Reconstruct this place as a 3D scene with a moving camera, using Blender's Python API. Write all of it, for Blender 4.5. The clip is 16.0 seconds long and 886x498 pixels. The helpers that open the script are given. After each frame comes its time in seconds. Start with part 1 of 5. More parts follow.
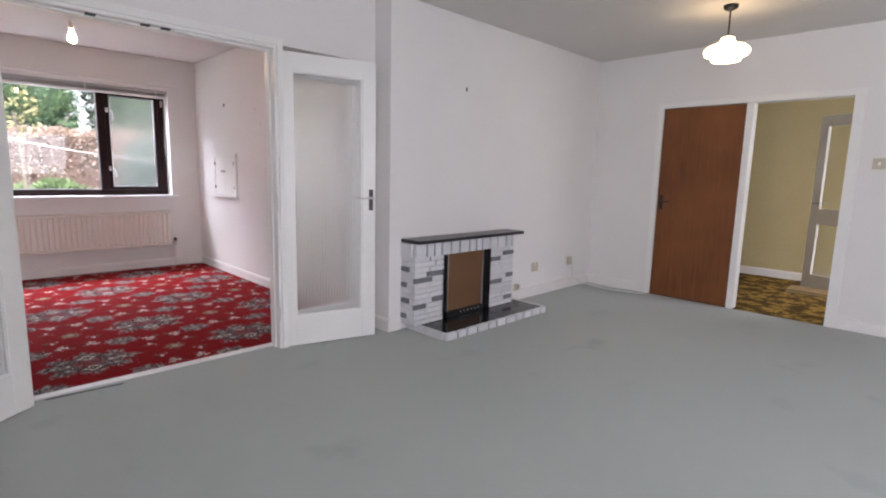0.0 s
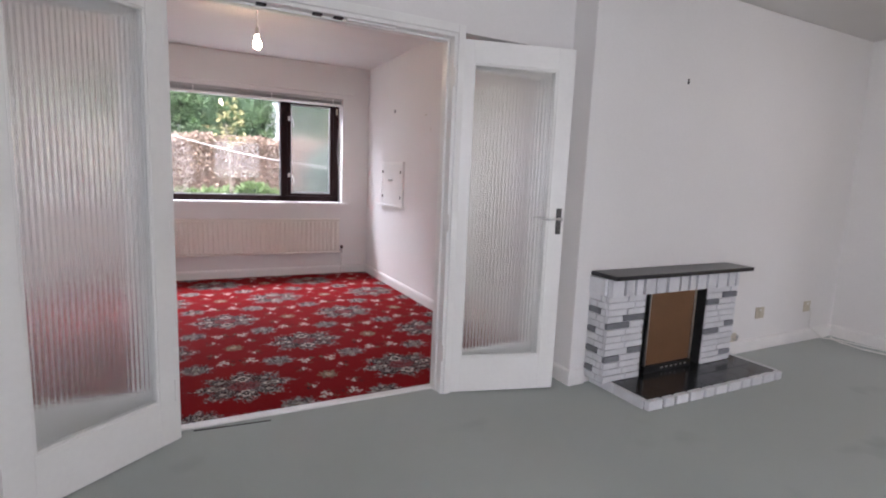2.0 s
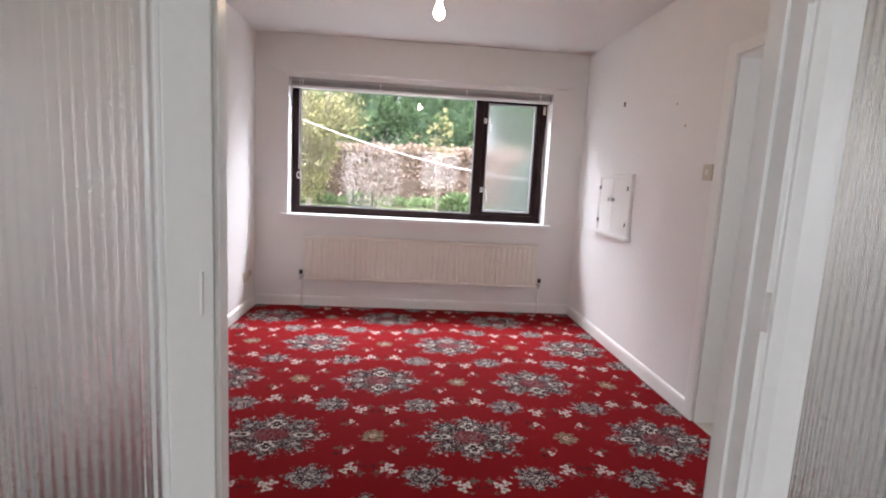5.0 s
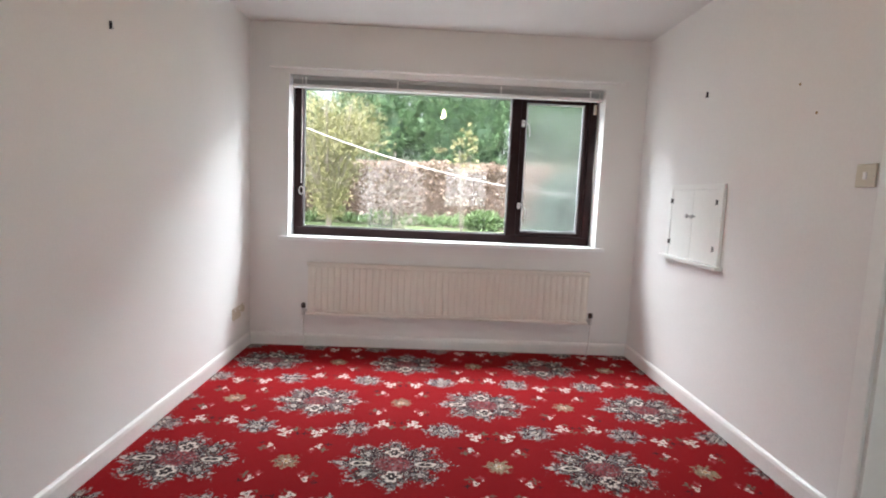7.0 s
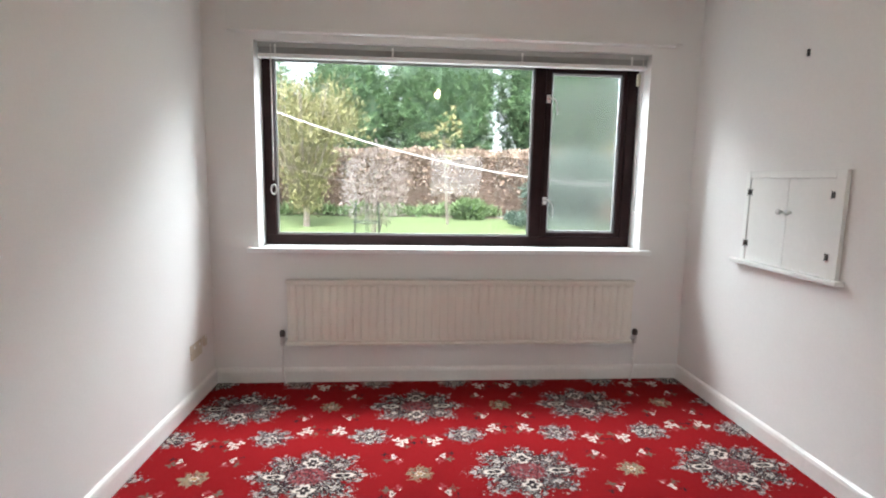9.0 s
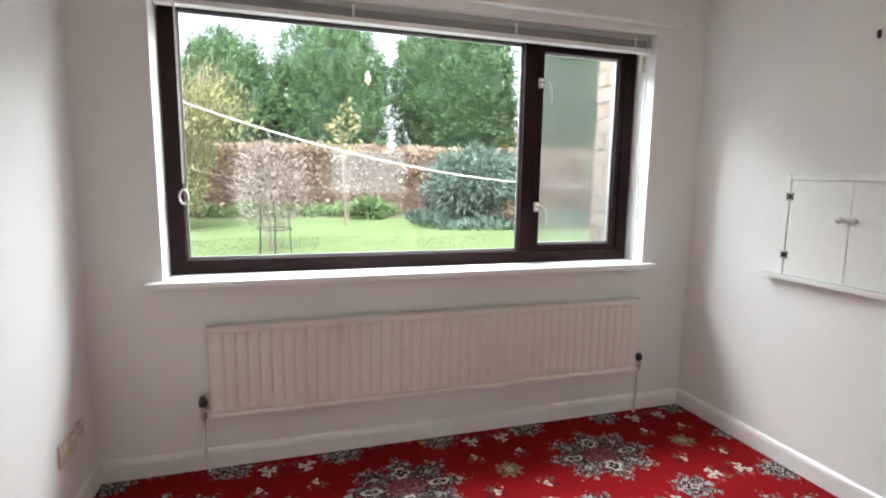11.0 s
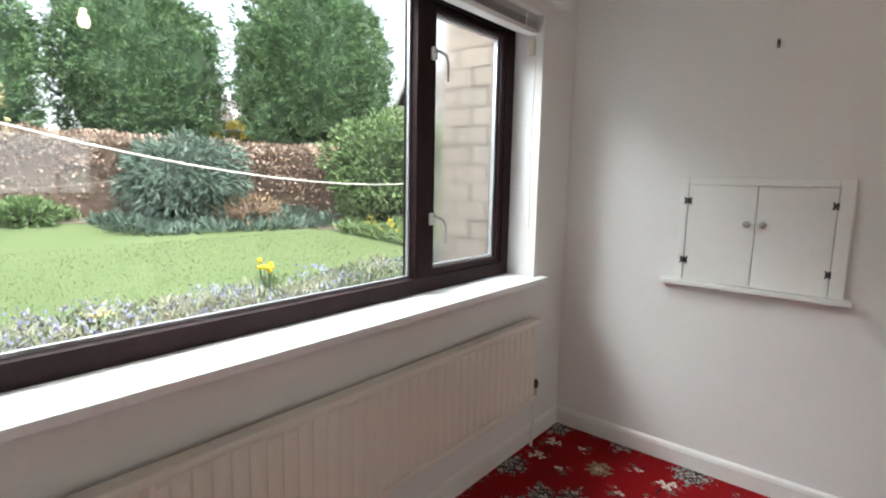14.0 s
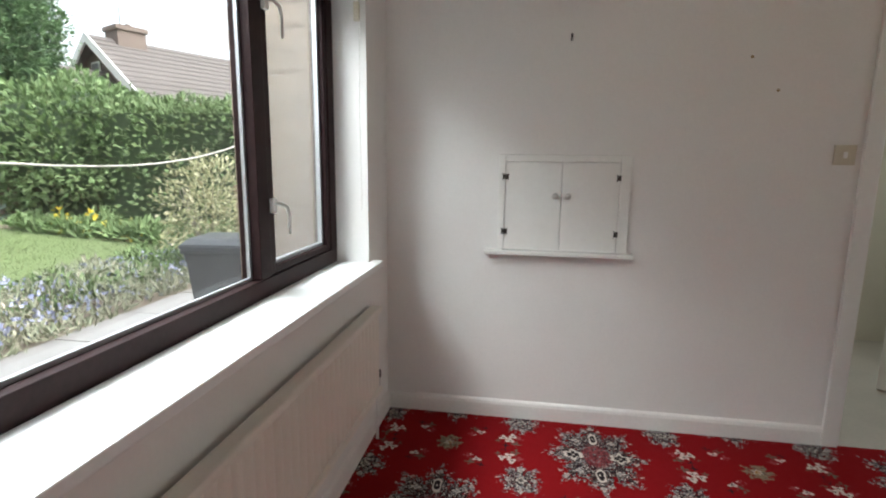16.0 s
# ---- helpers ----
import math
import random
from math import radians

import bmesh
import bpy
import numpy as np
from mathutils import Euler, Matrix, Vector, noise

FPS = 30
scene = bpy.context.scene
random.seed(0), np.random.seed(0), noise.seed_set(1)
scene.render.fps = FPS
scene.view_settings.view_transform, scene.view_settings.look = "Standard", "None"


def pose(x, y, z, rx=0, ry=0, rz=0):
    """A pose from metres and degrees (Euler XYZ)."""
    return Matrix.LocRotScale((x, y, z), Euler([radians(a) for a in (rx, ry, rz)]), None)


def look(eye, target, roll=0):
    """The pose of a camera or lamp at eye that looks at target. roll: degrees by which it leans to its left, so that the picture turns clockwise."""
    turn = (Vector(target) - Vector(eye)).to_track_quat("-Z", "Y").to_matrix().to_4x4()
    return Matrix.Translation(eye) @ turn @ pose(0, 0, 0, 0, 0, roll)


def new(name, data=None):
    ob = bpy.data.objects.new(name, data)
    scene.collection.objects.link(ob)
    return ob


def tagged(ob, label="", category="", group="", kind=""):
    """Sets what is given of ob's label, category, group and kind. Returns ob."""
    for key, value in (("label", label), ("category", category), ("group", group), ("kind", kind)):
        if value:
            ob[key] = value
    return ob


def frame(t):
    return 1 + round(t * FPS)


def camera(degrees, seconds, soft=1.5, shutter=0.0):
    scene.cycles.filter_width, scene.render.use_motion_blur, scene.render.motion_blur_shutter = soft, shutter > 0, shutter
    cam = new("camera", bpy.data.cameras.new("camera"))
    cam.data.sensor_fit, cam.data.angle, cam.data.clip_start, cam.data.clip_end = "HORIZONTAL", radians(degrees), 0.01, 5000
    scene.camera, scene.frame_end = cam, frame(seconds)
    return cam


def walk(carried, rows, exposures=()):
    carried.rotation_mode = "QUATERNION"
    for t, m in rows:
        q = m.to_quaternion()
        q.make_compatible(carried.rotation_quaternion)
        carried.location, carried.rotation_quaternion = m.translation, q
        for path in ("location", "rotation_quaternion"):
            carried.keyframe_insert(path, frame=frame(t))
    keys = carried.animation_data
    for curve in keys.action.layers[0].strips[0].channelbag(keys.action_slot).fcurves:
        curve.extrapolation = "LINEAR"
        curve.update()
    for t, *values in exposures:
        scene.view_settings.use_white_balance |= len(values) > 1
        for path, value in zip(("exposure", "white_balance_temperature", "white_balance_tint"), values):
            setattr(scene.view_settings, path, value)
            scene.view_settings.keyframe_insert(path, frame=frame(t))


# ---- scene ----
cam = camera(82.2, 16.0, soft=2.0)
PATH = [
    (0, (-0.065, 0.312, 1.229), (-1.475, 1.699, 0.933), 1.4),
    (0.5, (-0.217, 0.39, 1.245), (-1.723, 1.67, 0.937), 1.1),
    (1, (-0.369, 0.463, 1.247), (-1.968, 1.634, 0.977), 1.3),
    (1.5, (-0.539, 0.523, 1.24), (-2.221, 1.576, 0.988), 2.0),
    (2, (-0.756, 0.584, 1.257), (-2.515, 1.492, 0.972), 2.4),
    (2.5, (-0.963, 0.667, 1.259), (-2.788, 1.431, 0.964), 2.3),
    (3, (-1.173, 0.772, 1.263), (-3.057, 1.373, 0.964), 2.4),
    (3.5, (-1.387, 0.859, 1.268), (-3.313, 1.306, 0.971), 3.1),
    (4, (-1.608, 0.942, 1.28), (-3.561, 1.251, 0.981), 3.1),
    (4.5, (-1.842, 0.97, 1.294), (-3.807, 1.178, 0.988), 3.2),
    (7, (-2.897, 0.988, 1.255), (-4.884, 1.052, 1.041), 2.5),
    (7.5, (-3.106, 0.97, 1.257), (-5.092, 1.041, 1.029), 1.7),
    (8, (-3.327, 0.97, 1.28), (-5.31, 1.013, 1.019), 1.5),
    (8.5, (-3.51, 0.899, 1.296), (-5.491, 0.987, 1.032), 1.3),
    (11, (-4.515, 0.401, 1.331), (-6.407, 0.991, 1.059), 0.9),
    (11.5, (-4.71, 0.279, 1.315), (-6.523, 1.076, 1.04), 1.5),
    (12, (-4.915, 0.225, 1.315), (-6.644, 1.187, 1.024), 1.6),
    (12.5, (-5.105, 0.208, 1.351), (-6.75, 1.303, 1.044), 1.3),
    (13, (-5.284, 0.199, 1.357), (-6.844, 1.411, 1.046), 1.2),
    (13.5, (-5.482, 0.148, 1.36), (-6.899, 1.527, 1.06), 1.4),
    (14, (-5.655, 0.138, 1.359), (-6.926, 1.657, 1.081), 1.1),
    (14.5, (-5.798, 0.132, 1.372), (-6.889, 1.783, 1.08), 0.8),
    (15, (-5.951, 0.124, 1.354), (-6.815, 1.904, 1.062), 0.5),
    (15.5, (-6.083, 0.11, 1.355), (-6.692, 1.987, 1.033), 0.5),
    (16, (-6.19, 0.094, 1.344), (-6.504, 2.04, 1.006), 0.7),
]

EXPOSURES = [(0, 2.72, 6150, 21), (1.5, 2.65, 6100, 21), (3.0, 2.58, 6100, 20), (4.5, 2.67, 6200, 18), (6.8, 2.72, 6150, 9), (8.5, 2.62, 6150, 6), (12.0, 2.36, 6250, 5), (16, 1.9, 6350, 5)]
walk(cam, [(t, look(eye, target, roll)) for t, eye, target, roll in PATH], EXPOSURES)

# ---- sky and sun: a bright overcast day ----
world = bpy.data.worlds.new("world")
scene.world = world
world.use_nodes = True
wn, wl = world.node_tree.nodes, world.node_tree.links
SUN_EL, SUN_ROT = 58.0, 105.0
sky = wn.new("ShaderNodeTexSky")
sky.sky_type, sky.sun_disc = "NISHITA", False
sky.sun_elevation, sky.sun_rotation = radians(SUN_EL), radians(SUN_ROT)
sky.air_density, sky.dust_density, sky.ozone_density = 1.0, 4.0, 1.0
grey = wn.new("ShaderNodeHueSaturation")
grey.inputs["Saturation"].default_value = 0.30
wl.new(sky.outputs[0], grey.inputs["Color"])
wl.new(grey.outputs[0], wn["Background"].inputs["Color"])
wn["Background"].inputs["Strength"].default_value = 0.15

sun = new("sun", bpy.data.lights.new("sun", "SUN"))
sun.data.energy, sun.data.angle, sun.data.color = 0.7, radians(50), (1.0, 0.96, 0.9)
az = radians(SUN_ROT)
sun.matrix_world = look((0, 0, 30), (-math.sin(az) * 20, -math.cos(az) * 20, 30 - 20 * math.tan(radians(SUN_EL))))


# fill lamp at an unseen window added in the lounge's south wall
day = new("daylight_fill", bpy.data.lights.new("daylight_fill", "AREA"))
day.data.shape, day.data.size, day.data.size_y = "RECTANGLE", 1.3, 1.6
day.data.energy, day.data.color = 10.5, (0.92, 0.95, 1.0)
day.matrix_world = look((1.3, -1.27, 1.35), (0.4, 3.4, 1.3))


# daylight of the wide lounge window
day = new("daylight_fill", bpy.data.lights.new("daylight_fill_lounge", "AREA"))
day.data.shape, day.data.size, day.data.size_y = "RECTANGLE", 1.9, 1.0
day.data.energy, day.data.color = 4, (0.92, 0.95, 1.0)
day.matrix_world = look((2.58, 2.35, 1.47), (-1.0, 3.3, 1.3))

# fill lamps at unseen windows added to the kitchen and the hall
for name, eye, to, w, h, watts in (("kitchen", (-4.5, 4.36, 1.65), (-4.5, 2.5, 1.1), 1.6, 1.0, 2.5), ("hall", (0.57, 6.85, 1.5), (-2.0, 6.9, 1.1), 1.1, 1.0, 3.5)):
    day = new("daylight_fill", bpy.data.lights.new("daylight_fill_" + name, "AREA"))
    day.data.shape, day.data.size, day.data.size_y = "RECTANGLE", w, h
    day.data.energy, day.data.color = watts, (0.95, 0.97, 1.0)
    day.matrix_world = look(eye, to)

# unseen fill lamp over the dining room window's head, added to sky daylight
day = new("daylight_fill", bpy.data.lights.new("daylight_fill_garden", "AREA"))
day.data.shape, day.data.size, day.data.size_y = "RECTANGLE", 2.4, 0.7
day.data.energy, day.data.color = 39, (0.93, 0.97, 1.0)
day.matrix_world = look((-8.0, 1.11, 2.95), (-5.2, 1.11, 0.7))


# ---- node expressions ----
class X:
    """A number in a node tree, with the usual sums."""
    tree = None

    def __init__(self, sock):
        self.s = sock

    @staticmethod
    def op(kind, *args):
        n = X.tree.nodes.new("ShaderNodeMath")
        n.operation = kind
        for k, a in enumerate(args):
            if isinstance(a, X):
                X.tree.links.new(a.s, n.inputs[k])
            else:
                n.inputs[k].default_value = a
        return X(n.outputs[0])

    def __add__(self, o): return X.op("ADD", self, o)
    def __sub__(self, o): return X.op("SUBTRACT", self, o)
    def __rsub__(self, o): return X.op("SUBTRACT", o, self)
    def __mul__(self, o): return X.op("MULTIPLY", self, o)
    def __truediv__(self, o): return X.op("DIVIDE", self, o)
    def __lt__(self, o): return X.op("LESS_THAN", self, o)
    def __gt__(self, o): return X.op("GREATER_THAN", self, o)
    def __radd__(self, o): return X.op("ADD", self, o)
    def __rmul__(self, o): return X.op("MULTIPLY", self, o)


def hypot(a, b): return X.op("SQRT", a * a + b * b)
def cosine(a): return X.op("COSINE", a)
def absolute(a): return X.op("ABSOLUTE", a)


def clamp01(a):
    n = X.op("ADD", a, 0.0)
    n.s.node.use_clamp = True
    return n


def mix(tree, fac, a, b):
    """Colour a towards b by fac; a and b are sockets or colours."""
    n = tree.nodes.new("ShaderNodeMix")
    n.data_type = "RGBA"
    for k, v in ((0, fac), (6, a), (7, b)):
        v = v.s if isinstance(v, X) else v
        if isinstance(v, bpy.types.NodeSocket):
            tree.links.new(v, n.inputs[k])
        elif isinstance(v, (int, float)):
            n.inputs[k].default_value = v
        else:
            n.inputs[k].default_value = (*v, 1)
    return n.outputs[2]


def tex_noise(tree, scale, detail=4, stretch=None, coord="Object"):
    tc = tree.nodes.new("ShaderNodeTexCoord")
    src = tc.outputs[coord]
    if stretch:
        mp = tree.nodes.new("ShaderNodeMapping")
        mp.inputs["Scale"].default_value = stretch
        tree.links.new(src, mp.inputs["Vector"])
        src = mp.outputs[0]
    n = tree.nodes.new("ShaderNodeTexNoise")
    n.inputs["Scale"].default_value, n.inputs["Detail"].default_value = scale, detail
    tree.links.new(src, n.inputs["Vector"])
    return n.outputs["Fac"]


def spread(tree, fac, lo=0.35, hi=0.65):
    n = tree.nodes.new("ShaderNodeMapRange")
    n.inputs[1].default_value, n.inputs[2].default_value = lo, hi
    tree.links.new(fac, n.inputs[0])
    return n.outputs[0]


def bump(tree, height, strength, distance):
    n = tree.nodes.new("ShaderNodeBump")
    n.inputs["Strength"].default_value, n.inputs["Distance"].default_value = strength, distance
    tree.links.new(height.s if isinstance(height, X) else height, n.inputs["Height"])
    tree.links.new(n.outputs[0], tree.nodes["Principled BSDF"].inputs["Normal"])
    return n


def blank(name, rough=0.6, metal=0.0, spec=0.5):
    m = bpy.data.materials.new(name)
    m.use_nodes = True
    b = m.node_tree.nodes["Principled BSDF"]
    b.inputs["Roughness"].default_value, b.inputs["Metallic"].default_value = rough, metal
    b.inputs["Specular IOR Level"].default_value = spec
    return m, m.node_tree, b


def mat(name, col, rough=0.6, metal=0.0, var=0.1, scale=3.0, fine=60.0, relief=0.1, depth=0.002, col2=None, spec=0.5, stretch=None, island=False, piece=0.0):
    """A surface with large stains, fine grain and relief. island, piece: the shift in colour between pieces."""
    m, tree, b = blank(name, rough, metal, spec)
    a = tuple(c * (1 - var) for c in col)
    z = col2 or tuple(min(1, c * (1 + var)) for c in col)
    big = spread(tree, tex_noise(tree, scale, 3, stretch), 0.3, 0.7)
    c = mix(tree, big, a, z)
    grain = tex_noise(tree, fine, 5, stretch)
    g = spread(tree, grain, 0.25, 0.75)
    c = mix(tree, 0.35, c, mix(tree, g, tuple(v * (1 - 1.2 * var) for v in a), tuple(min(1, v * (1 + 1.2 * var)) for v in z)))
    if piece:
        oi = tree.nodes.new("ShaderNodeObjectInfo")
        c = mix(tree, X_of(tree, oi.outputs["Random"], piece), c, tuple(v * 0.45 for v in col))
    if island:
        ge = tree.nodes.new("ShaderNodeNewGeometry")
        c = mix(tree, X_of(tree, ge.outputs["Random Per Island"], 0.75), c, tuple(v * 0.35 for v in col))
    tree.links.new(c, b.inputs["Base Color"])
    if relief:
        bump(tree, grain, relief, depth)
    return m


def X_of(tree, sock, k):
    X.tree = tree
    return X(sock) * k


# ---- materials ----
M_WALL = mat("wall_paint_off_white", (0.765, 0.745, 0.72), 0.75, var=0.025, scale=1.4, fine=90, relief=0.08, depth=0.001)
M_CEIL = mat("ceiling_paint", (0.72, 0.70, 0.67), 0.85, var=0.03, scale=2, fine=140, relief=0.25, depth=0.002)
M_GLOSS = mat("white_gloss_paint", (0.80, 0.79, 0.755), 0.28, var=0.025, scale=4, fine=40, relief=0.04, depth=0.001)
M_SKIRT = mat("skirting_gloss_paint", (0.78, 0.76, 0.73), 0.3, var=0.05, scale=5, fine=60, relief=0.05, depth=0.001)
M_RAD = mat("radiator_enamel", (0.755, 0.715, 0.64), 0.35, var=0.03, scale=4, fine=90, relief=0.03, depth=0.0005)
M_SILL = mat("sill_gloss_paint", (0.82, 0.82, 0.81), 0.3, var=0.03, scale=5, fine=70, relief=0.05, depth=0.001)
M_BROWNFRAME = mat("dark_brown_frame", (0.022, 0.010, 0.010), 0.5, var=0.25, scale=8, fine=60, relief=0.05, depth=0.0005, spec=0.12)
M_BEAD = mat("aluminium_bead", (0.55, 0.56, 0.58), 0.35, metal=0.7, var=0.05, relief=0.02)
M_METAL = mat("dull_chrome", (0.55, 0.54, 0.52), 0.28, metal=1.0, var=0.15, scale=30, relief=0.03)
M_DARKCHROME = mat("tarnished_chrome", (0.07, 0.065, 0.06), 0.35, metal=0.8, var=0.2, scale=30, relief=0.03)
M_BLACKMETAL = mat("black_iron", (0.02, 0.02, 0.02), 0.45, metal=0.4, var=0.3, scale=30, relief=0.1)
M_PLASTIC = mat("ivory_plastic", (0.55, 0.49, 0.38), 0.4, var=0.05, scale=12, relief=0.02)
M_WHITEPLASTIC = mat("white_plastic", (0.8, 0.79, 0.77), 0.4, var=0.03, scale=12, relief=0.02)
M_SLAT = mat("grey_blind_slat", (0.42, 0.42, 0.41), 0.4, var=0.12, scale=12, relief=0.03, stretch=(8, 1, 30))
M_SLATE = mat("black_slate", (0.018, 0.018, 0.02), 0.3, var=0.4, scale=7, fine=50, relief=0.2, depth=0.002)
M_TILE = mat("black_hearth_tile", (0.02, 0.022, 0.025), 0.16, var=0.4, scale=9, fine=45, relief=0.05, depth=0.001)
M_WBRICK = mat("white_painted_brick", (0.70, 0.70, 0.71), 0.55, var=0.08, scale=12, fine=90, relief=0.35, depth=0.003, piece=0.22)
M_GBRICK = mat("grey_painted_brick", (0.20, 0.205, 0.22), 0.55, var=0.15, scale=14, fine=90, relief=0.35, depth=0.003, piece=0.5)
M_MORTAR = mat("white_mortar", (0.55, 0.55, 0.56), 0.8, var=0.1, scale=10, relief=0.4, depth=0.002)
M_GMORTAR = mat("dark_grey_mortar", (0.06, 0.06, 0.068), 0.8, var=0.15, scale=10, relief=0.4, depth=0.002)
M_SOOT = mat("soot", (0.012, 0.011, 0.01), 0.9, var=0.4, scale=12, relief=0.4, depth=0.004)
M_BOARD = mat("brown_hardboard", (0.15, 0.072, 0.03), 0.6, var=0.12, scale=6, fine=120, relief=0.1, depth=0.001)
M_CARDBOARD = mat("cardboard", (0.30, 0.21, 0.10), 0.75, var=0.15, scale=6, fine=80, relief=0.15, depth=0.001)
M_OCHRE = mat("ochre_wallpaper", (0.50, 0.42, 0.22), 0.75, var=0.06, scale=3, fine=60, relief=0.15, depth=0.001)
M_CREAMWALL = mat("cream_kitchen_paint", (0.62, 0.58, 0.47), 0.7, var=0.04, scale=3, fine=60, relief=0.1, depth=0.001)
M_BIN = mat("grey_plastic_bin", (0.065, 0.07, 0.075), 0.38, var=0.12, scale=10, relief=0.1, depth=0.001)
M_PATH = mat("concrete_path", (0.28, 0.27, 0.26), 0.9, var=0.15, scale=2.5, fine=35, relief=0.4, depth=0.01)
M_STONE = mat("buff_stone_block", (0.30, 0.235, 0.18), 0.85, var=0.14, scale=5, fine=60, relief=0.4, depth=0.006, piece=0.3)
M_JOINT = mat("stone_joint", (0.27, 0.22, 0.175), 0.95, var=0.1, scale=10, relief=0.4, depth=0.004)
M_ROOFTILE = mat("brown_roof_tile", (0.145, 0.128, 0.122), 0.85, var=0.15, scale=2, fine=30, relief=0.3, depth=0.01, piece=0.2)
M_HOUSE = mat("far_brick", (0.20, 0.155, 0.135), 0.9, var=0.12, scale=4, fine=30, relief=0.3, depth=0.01)
M_FASCIA = mat("white_bargeboard", (0.8, 0.8, 0.79), 0.5, var=0.03, relief=0.02)
M_BARK = mat("bark", (0.10, 0.07, 0.045), 0.9, var=0.3, scale=10, fine=40, relief=0.6, depth=0.02)
M_TWIG = mat("pale_twig", (0.26, 0.22, 0.19), 0.85, var=0.25, scale=10, relief=0.3)
M_CORD = mat("white_cord", (0.75, 0.73, 0.69), 0.7, var=0.05, scale=30, relief=0.2)
M_WIRE = mat("green_wire", (0.05, 0.07, 0.05), 0.5, var=0.2, relief=0.05)


def leafy(name, c1, c2, c3, rough=0.6, tuft_shade=False):
    """Leaves that differ one from another."""
    m, tree, b = blank(name, rough, 0, 0.3)
    ge = tree.nodes.new("ShaderNodeNewGeometry")
    r = tree.nodes.new("ShaderNodeValToRGB")
    r.color_ramp.elements[0].color, r.color_ramp.elements[1].color = (*c1, 1), (*c3, 1)
    r.color_ramp.elements.new(0.5).color = (*c2, 1)
    tree.links.new(ge.outputs["Random Per Island"], r.inputs[0])
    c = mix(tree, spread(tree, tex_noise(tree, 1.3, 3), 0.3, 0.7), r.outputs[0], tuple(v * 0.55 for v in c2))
    # clumps darkened by noise, painted as shade between the sprays
    if tuft_shade:
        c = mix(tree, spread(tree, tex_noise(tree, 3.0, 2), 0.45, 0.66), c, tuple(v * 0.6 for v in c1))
    tree.links.new(c, b.inputs["Base Color"])
    return m


L_CONIFER = leafy("conifer_leaf", (0.095, 0.185, 0.085), (0.18, 0.30, 0.14), (0.30, 0.44, 0.23), tuft_shade=True)
# dark core colour, painted as the shade seen between conifer sprays
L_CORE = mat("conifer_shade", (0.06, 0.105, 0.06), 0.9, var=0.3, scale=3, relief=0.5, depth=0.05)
L_HEDGE = leafy("dry_beech_leaf", (0.26, 0.17, 0.12), (0.49, 0.365, 0.285), (0.70, 0.58, 0.49))
# dark brown that stands for shade behind the hedge leaves
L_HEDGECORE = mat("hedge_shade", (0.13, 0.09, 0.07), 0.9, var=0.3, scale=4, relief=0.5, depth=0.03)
L_GREY = leafy("grey_green_leaf", (0.07, 0.11, 0.085), (0.13, 0.19, 0.15), (0.22, 0.29, 0.23))
# core of the grey-green bush, darkened to read as shade within
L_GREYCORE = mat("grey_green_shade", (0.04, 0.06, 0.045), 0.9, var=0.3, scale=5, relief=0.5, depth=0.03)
L_GREEN = leafy("bright_green_leaf", (0.11, 0.18, 0.075), (0.20, 0.30, 0.125), (0.30, 0.41, 0.19))
# core of green bushes and hedge, coloured as their inner shade
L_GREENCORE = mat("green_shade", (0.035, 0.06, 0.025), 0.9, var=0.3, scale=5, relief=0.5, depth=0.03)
L_WILLOW = leafy("young_willow_leaf", (0.22, 0.21, 0.09), (0.34, 0.33, 0.15), (0.46, 0.43, 0.24))
L_VARIEG = leafy("cream_edged_leaf", (0.20, 0.25, 0.11), (0.46, 0.46, 0.26), (0.66, 0.62, 0.44))
L_BLUE = leafy("blue_petal", (0.26, 0.29, 0.48), (0.38, 0.41, 0.58), (0.54, 0.54, 0.66))
L_YELLOW = leafy("yellow_petal", (0.70, 0.48, 0.03), (0.82, 0.64, 0.05), (0.86, 0.73, 0.14))
L_PINK = leafy("pale_blossom", (0.62, 0.52, 0.50), (0.75, 0.68, 0.66), (0.82, 0.78, 0.76))
L_BED = leafy("bed_leaf", (0.22, 0.26, 0.16), (0.36, 0.39, 0.27), (0.54, 0.50, 0.40))
L_GRASS = leafy("grass_blade", (0.18, 0.245, 0.10), (0.225, 0.285, 0.135), (0.28, 0.335, 0.18))


def make_lawn():
    m, tree, b = blank("lawn_grass", 0.9, 0, 0.2)
    c = mix(tree, spread(tree, tex_noise(tree, 0.5, 4), 0.3, 0.7), (0.155, 0.195, 0.09), (0.205, 0.245, 0.13))
    c = mix(tree, spread(tree, tex_noise(tree, 2.6, 5), 0.45, 0.75), c, (0.20, 0.23, 0.125))
    c = mix(tree, spread(tree, tex_noise(tree, 40, 5), 0.3, 0.8), c, (0.10, 0.165, 0.05))
    tree.links.new(c, b.inputs["Base Color"])
    bump(tree, tex_noise(tree, 60, 4), 0.6, 0.02)
    return m


def make_green_carpet():
    m, tree, b = blank("grey_green_carpet", 0.95, 0, 0.1)
    b.inputs["Sheen Weight"].default_value = 0.3
    c = mix(tree, spread(tree, tex_noise(tree, 0.9, 3), 0.35, 0.7), (0.37, 0.412, 0.383), (0.42, 0.455, 0.427))
    c = mix(tree, spread(tree, tex_noise(tree, 2.3, 4), 0.62, 0.78), c, (0.20, 0.22, 0.20))
    c = mix(tree, spread(tree, tex_noise(tree, 420, 3), 0.25, 0.75), c, (0.335, 0.37, 0.343))
    tree.links.new(c, b.inputs["Base Color"])
    bump(tree, tex_noise(tree, 350, 3), 0.5, 0.004)
    return m


